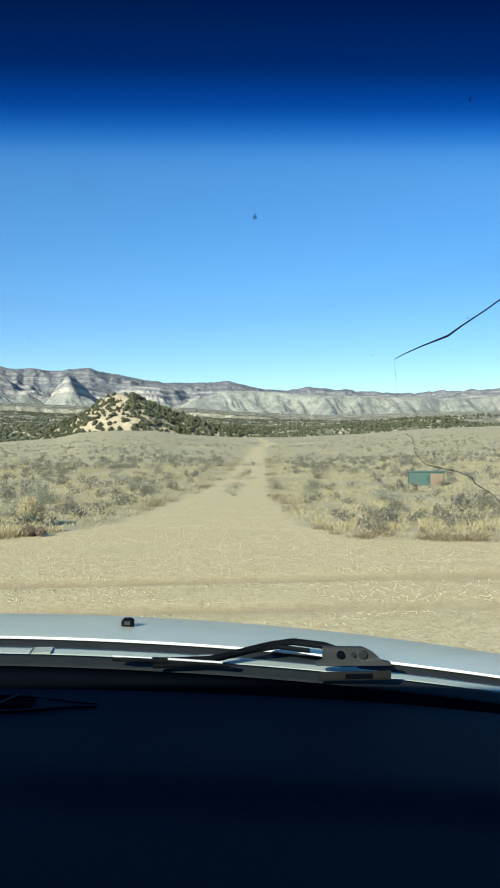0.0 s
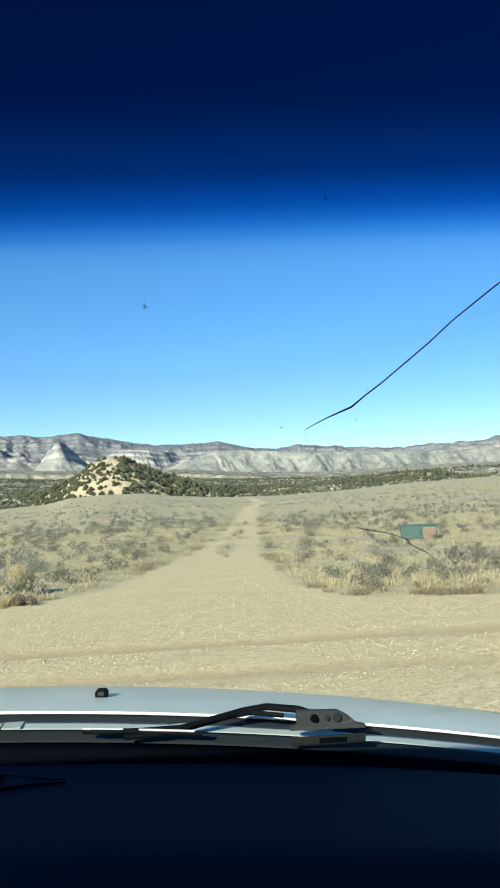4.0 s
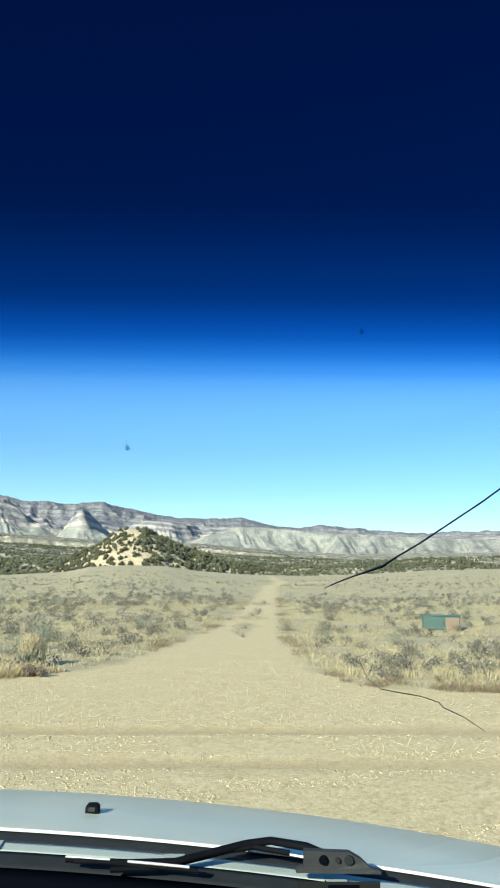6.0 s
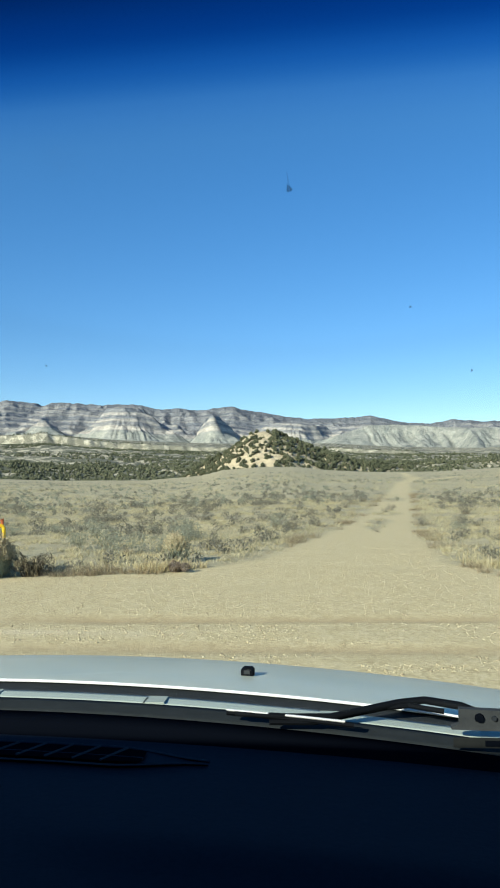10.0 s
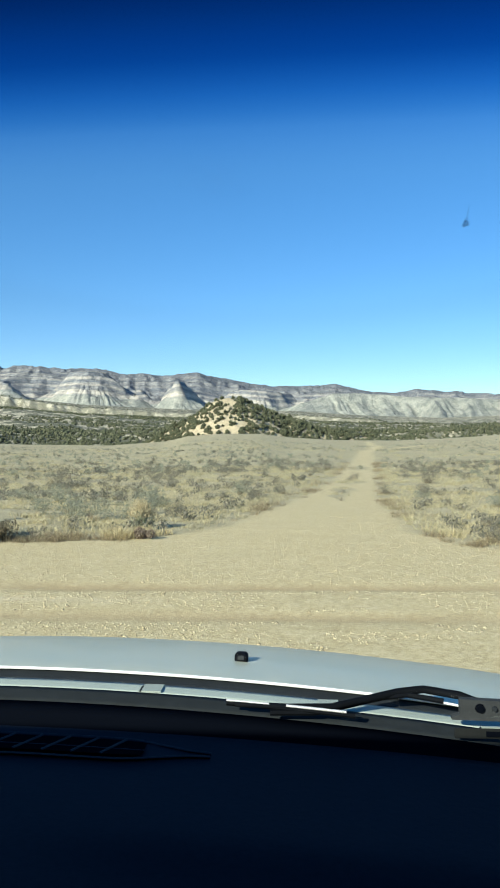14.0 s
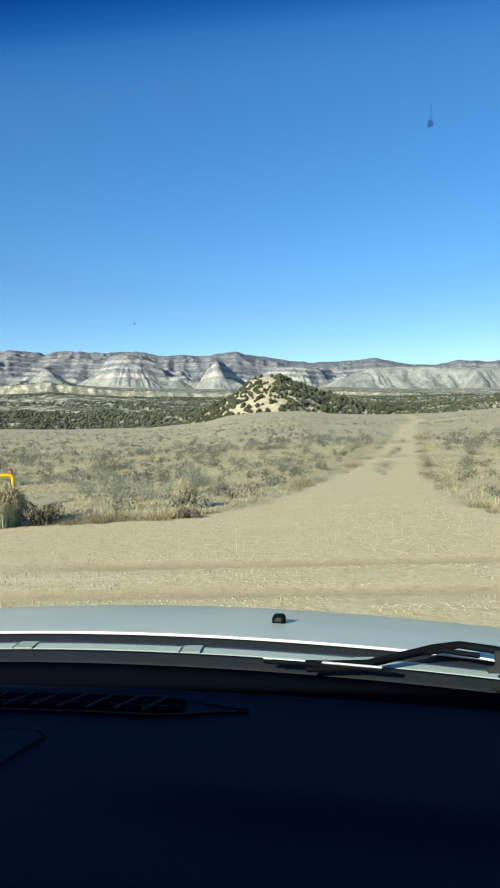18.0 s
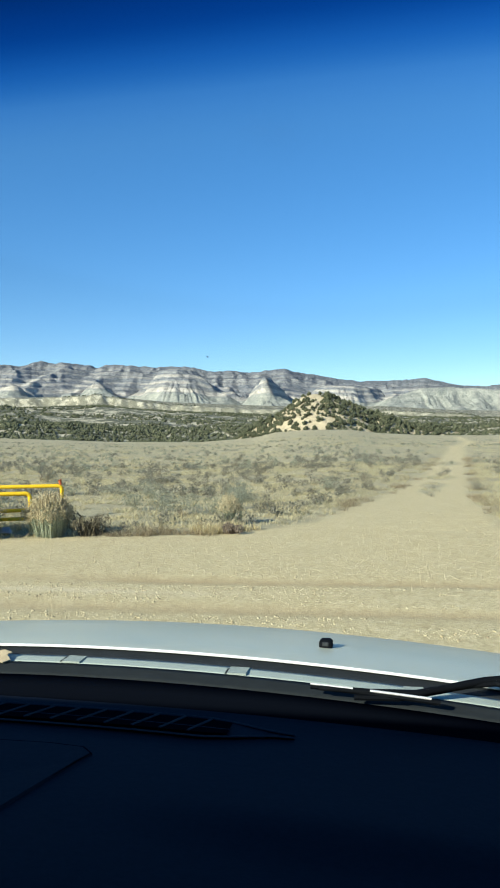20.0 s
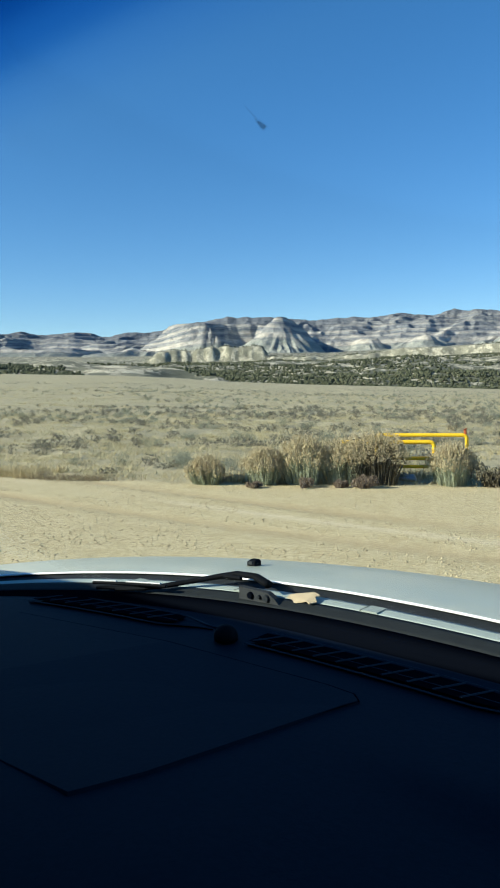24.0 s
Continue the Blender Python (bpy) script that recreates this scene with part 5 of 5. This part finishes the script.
def pipe_frame(a, b, top, rails, name, label, cap=False):
    """A bent pipe frame from a to b on the plan, with level rails below its top."""
    za, zb = gz(*a), gz(*b)
    frame_ = new(name)
    frame_.matrix_world = pose(a[0], a[1], za)
    dx_, dy_ = b[0] - a[0], b[1] - a[1]
    dz = zb - za
    part("hoop", pipe_bend([(0, 0, -0.1), (0, 0, top), (dx_, dy_, top + dz * 0), (dx_, dy_, -0.1 + dz)], 0.042), YELLOW, frame_, "bent yellow pipe", True)
    for h in rails:
        part("rail", sweep([(0, 0, h), (dx_, dy_, h)], 0.036, 10), YELLOW, frame_, "yellow pipe rail", True)
    if cap:
        bm = sweep([(dx_ * 0.985, dy_ * 0.985, top + 0.02), (dx_ * 0.98, dy_ * 0.98, top + 0.11), (dx_ * 0.975, dy_ * 0.975, top + 0.13)], [0.03, 0.035, 0.05], 10)
        part("cap", bm, ORANGE, frame_, "rusty orange cap")
        bm = sweep([(0, 0, top), (-dx_ * 0.28, -dy_ * 0.28, top - 0.10)], 0.022, 8)
        part("pole", bm, STEEL, frame_, "dull steel pole")
    return tagged(frame_, label, "gate", "yellow pipe gate")


pipe_frame((-9.20, 12.35), (-7.68, 13.35), 0.70, (0.385, 0.225), "pipe_gate", "yellow bent-pipe gate wing half hidden by rabbitbrush")
pipe_frame((-9.70, 14.35), (-8.07, 15.35), 0.70, (), "pipe_gate", "yellow bent-pipe gate wing with a rusty orange cap", True)
pale = new("pipe_heap")
pale.matrix_world = pose(-7.95, 12.75, gz(-7.95, 12.75))
for k in range(4):
    part("pipe", sweep([(-0.28 + 0.05 * k, 0.05 * k, 0.03 + 0.02 * k), (0.30 - 0.06 * k, -0.08 + 0.07 * k, 0.04 + 0.015 * k)], 0.025, 8), PUDDLE, pale)
tagged(pale, "pale weathered pipes lying under the gate", "pipes")

# the green cabinet that stands past the crossing
RUSTY = m_plain("weathered_brown_panel", (0.20, 0.15, 0.10), 0.7, grain=0.3, scale=8)
cab = new("utility_cabinet")
cab.matrix_world = pose(6.1, 27.0, gz(6.1, 27.0), 0, 0, -8)
part("body", box(-0.60, 0.60, -0.25, 0.25, -0.05, 0.46, 0.03), GREENBOX, cab)
part("door", box(-0.56, 0.10, -0.27, -0.251, 0.03, 0.42, 0.008), GREENBOX, cab, "green steel door")
part("door", box(0.13, 0.57, -0.27, -0.251, 0.03, 0.42, 0.008), RUSTY, cab, "weathered brown door")
part("handle", box(0.03, 0.06, -0.285, -0.27, 0.18, 0.28, 0.004), STEEL, cab)
part("lid", box(-0.63, 0.63, -0.28, 0.28, 0.46, 0.50, 0.02), GREENBOX, cab)
tagged(cab, "low dark green utility cabinet past the crossing", "cabinet")


# ---------------------------------------------------------------- junipers
def clumps(n, rx, rz, size, seed, z0=0.25):
    """A ragged crown of small leafy clumps, each an uneven eight-sided lump."""
    g = np.random.default_rng(seed)
    u = g.normal(0, 1, (n, 3))
    u /= np.linalg.norm(u, axis=1)[:, None]
    p = u * (g.uniform(0.25, 1, n) ** 0.5)[:, None] * [rx, rx, rz * 0.5] + [0, 0, rz * 0.5 + z0]
    p[:, :2] *= (1.05 - 0.45 * np.clip((p[:, 2] - z0) / rz, 0, 1))[:, None]
    oct_v = np.array([[1, 0, 0], [-1, 0, 0], [0, 1, 0], [0, -1, 0], [0, 0, 1], [0, 0, -1.0]])
    oct_f = np.array([[0, 2, 4], [2, 1, 4], [1, 3, 4], [3, 0, 4], [2, 0, 5], [1, 2, 5], [3, 1, 5], [0, 3, 5]])
    v = p[:, None] + oct_v[None] * (size * g.uniform(0.5, 1.3, (n, 1, 1))) * (1 + g.normal(0, 0.25, (n, 6, 3)))
    return v.reshape(-1, 3), (oct_f[None] + (np.arange(n) * 6)[:, None, None]).reshape(-1, 3)


TREES = []
for s in range(6):
    crown = arrays("crown", *clumps(46, 1.35, 2.5, 0.42, 300 + s))
    crown.materials.append(JUNIPER)
    bm = sweep([(0, 0, -0.4), (0.05, 0.02, 0.6), (0.0, 0.08, 1.5)], [0.20, 0.15, 0.06], 7)
    for k in range(3):
        a = k * 2.1 + s
        limb = sweep([(0.02, 0.02, 0.4 + 0.2 * k), (0.6 * math.cos(a), 0.6 * math.sin(a), 1.1 + 0.2 * k)], [0.08, 0.03], 5)
        tmp = bpy.data.meshes.new("limb")
        limb.to_mesh(tmp)
        limb.free()
        bm.from_mesh(tmp)
        bpy.data.meshes.remove(tmp)
    trunk = bpy.data.meshes.new("trunk")
    bm.to_mesh(trunk)
    bm.free()
    trunk.materials.append(BARK)
    TREES.append((trunk, crown))


def juniper(x, y, z, size, where):
    trunk, crown = TREES[int(rng.integers(0, 6))]
    ob = new("juniper_tree")
    ob.matrix_world = Matrix.LocRotScale((x, y, z), Euler((0, 0, rng.uniform(0, 6.28))), (size, size, size * rng.uniform(0.8, 1.15)))
    for nm, data in (("trunk", trunk), ("crown", crown)):
        new(nm, data).parent = ob
    return tagged(ob, "dark green juniper on the " + where, "tree", "junipers on the " + where)


hu, hv_ = rng.uniform(-62, 100, 2200), rng.uniform(-60, 6, 2200)
h = hill_z(hu, hv_)
want = np.where(hu > 6, 0.95, np.where(hu < -12, 1.0, 0.65)) - 0.25 * np.exp(-((hu + 3 + hv_ * 0.05) / 8.0) ** 2)
want = want + 0.5 * smooth(-16, -34, hu)
ok = np.nonzero((h > -3.0) & (rng.uniform(0, 1, 2200) < want))[0]
one, rest = ok[:230], ok[230:]
for i in one:
    wx_, wy_ = hill_world(hu[i], hv_[i])
    juniper(wx_, wy_, EYE + h[i] - 0.2, rng.uniform(0.55, 1.2), "ochre hill")
crowns = [clumps(26, 1.35, 2.4, 0.55, 320 + s, 0.0) for s in range(5)]
wx_, wy_ = hill_world(hu[rest], hv_[rest])
stuff("hill_woods", strew(crowns, wx_, wy_, EYE + h[rest] - 0.2, rng.uniform(0.55, 1.15, len(rest))), JUNIPER, "dark junipers crowded on the hill's slopes", "trees")
# woods over the valley
small = [clumps(3, 1.1, 1.8, 1.1, 340 + s, 0.0) for s in range(6)]
r = np.concatenate([rng.uniform(R_EDGE + 6, 560, 19000), rng.uniform(540, 1215, 30000), rng.uniform(1180, 1220, 1300), rng.uniform(1262, 1330, 2600), rng.uniform(1330, 1800, 2200)])
a = rng.uniform(-26, 64, len(r))
x, y = -np.sin(np.radians(a)) * r, np.cos(np.radians(a)) * r
lz_, lc, _ = lowland(x, y, a, r)
belt = fbm(x * 0.006, y * 0.016, 3, 120)
need = np.interp(r, [430, 445, 555, 570, 700, 715, 800, 815, 900, 915, 990, 1005, 1178, 1182], [0.18, 0.47, 0.47, 0.37, 0.37, 0.53, 0.53, 0.39, 0.39, 0.55, 0.55, 0.43, 0.43, 0.43])
ok = (belt > need) & (lc < 0.75)
x, y, lz_, r = x[ok], y[ok], lz_[ok], r[ok]
stuff("valley_woods", strew(small, x, y, lz_ - 0.3, rng.uniform(0.45, 1.05, len(x)) * np.where(r > 800, 1.25, 1.0)), JUNIPER, "dark juniper woods spread over the valley", "trees")
for az_, r_, s_ in ((-14.2, 352, 1.1), (13.4, 372, 0.6), (12.9, 374, 0.7), (12.2, 378, 0.55), (11.6, 376, 0.6), (10.6, 380, 0.6), (14.0, 370, 0.7), (8.2, 384, 0.5)):
    x_, y_ = -math.sin(radians(az_)) * r_, math.cos(radians(az_)) * r_
    juniper(x_, y_, gz(x_, y_) - 0.1, s_, "far grass slope")
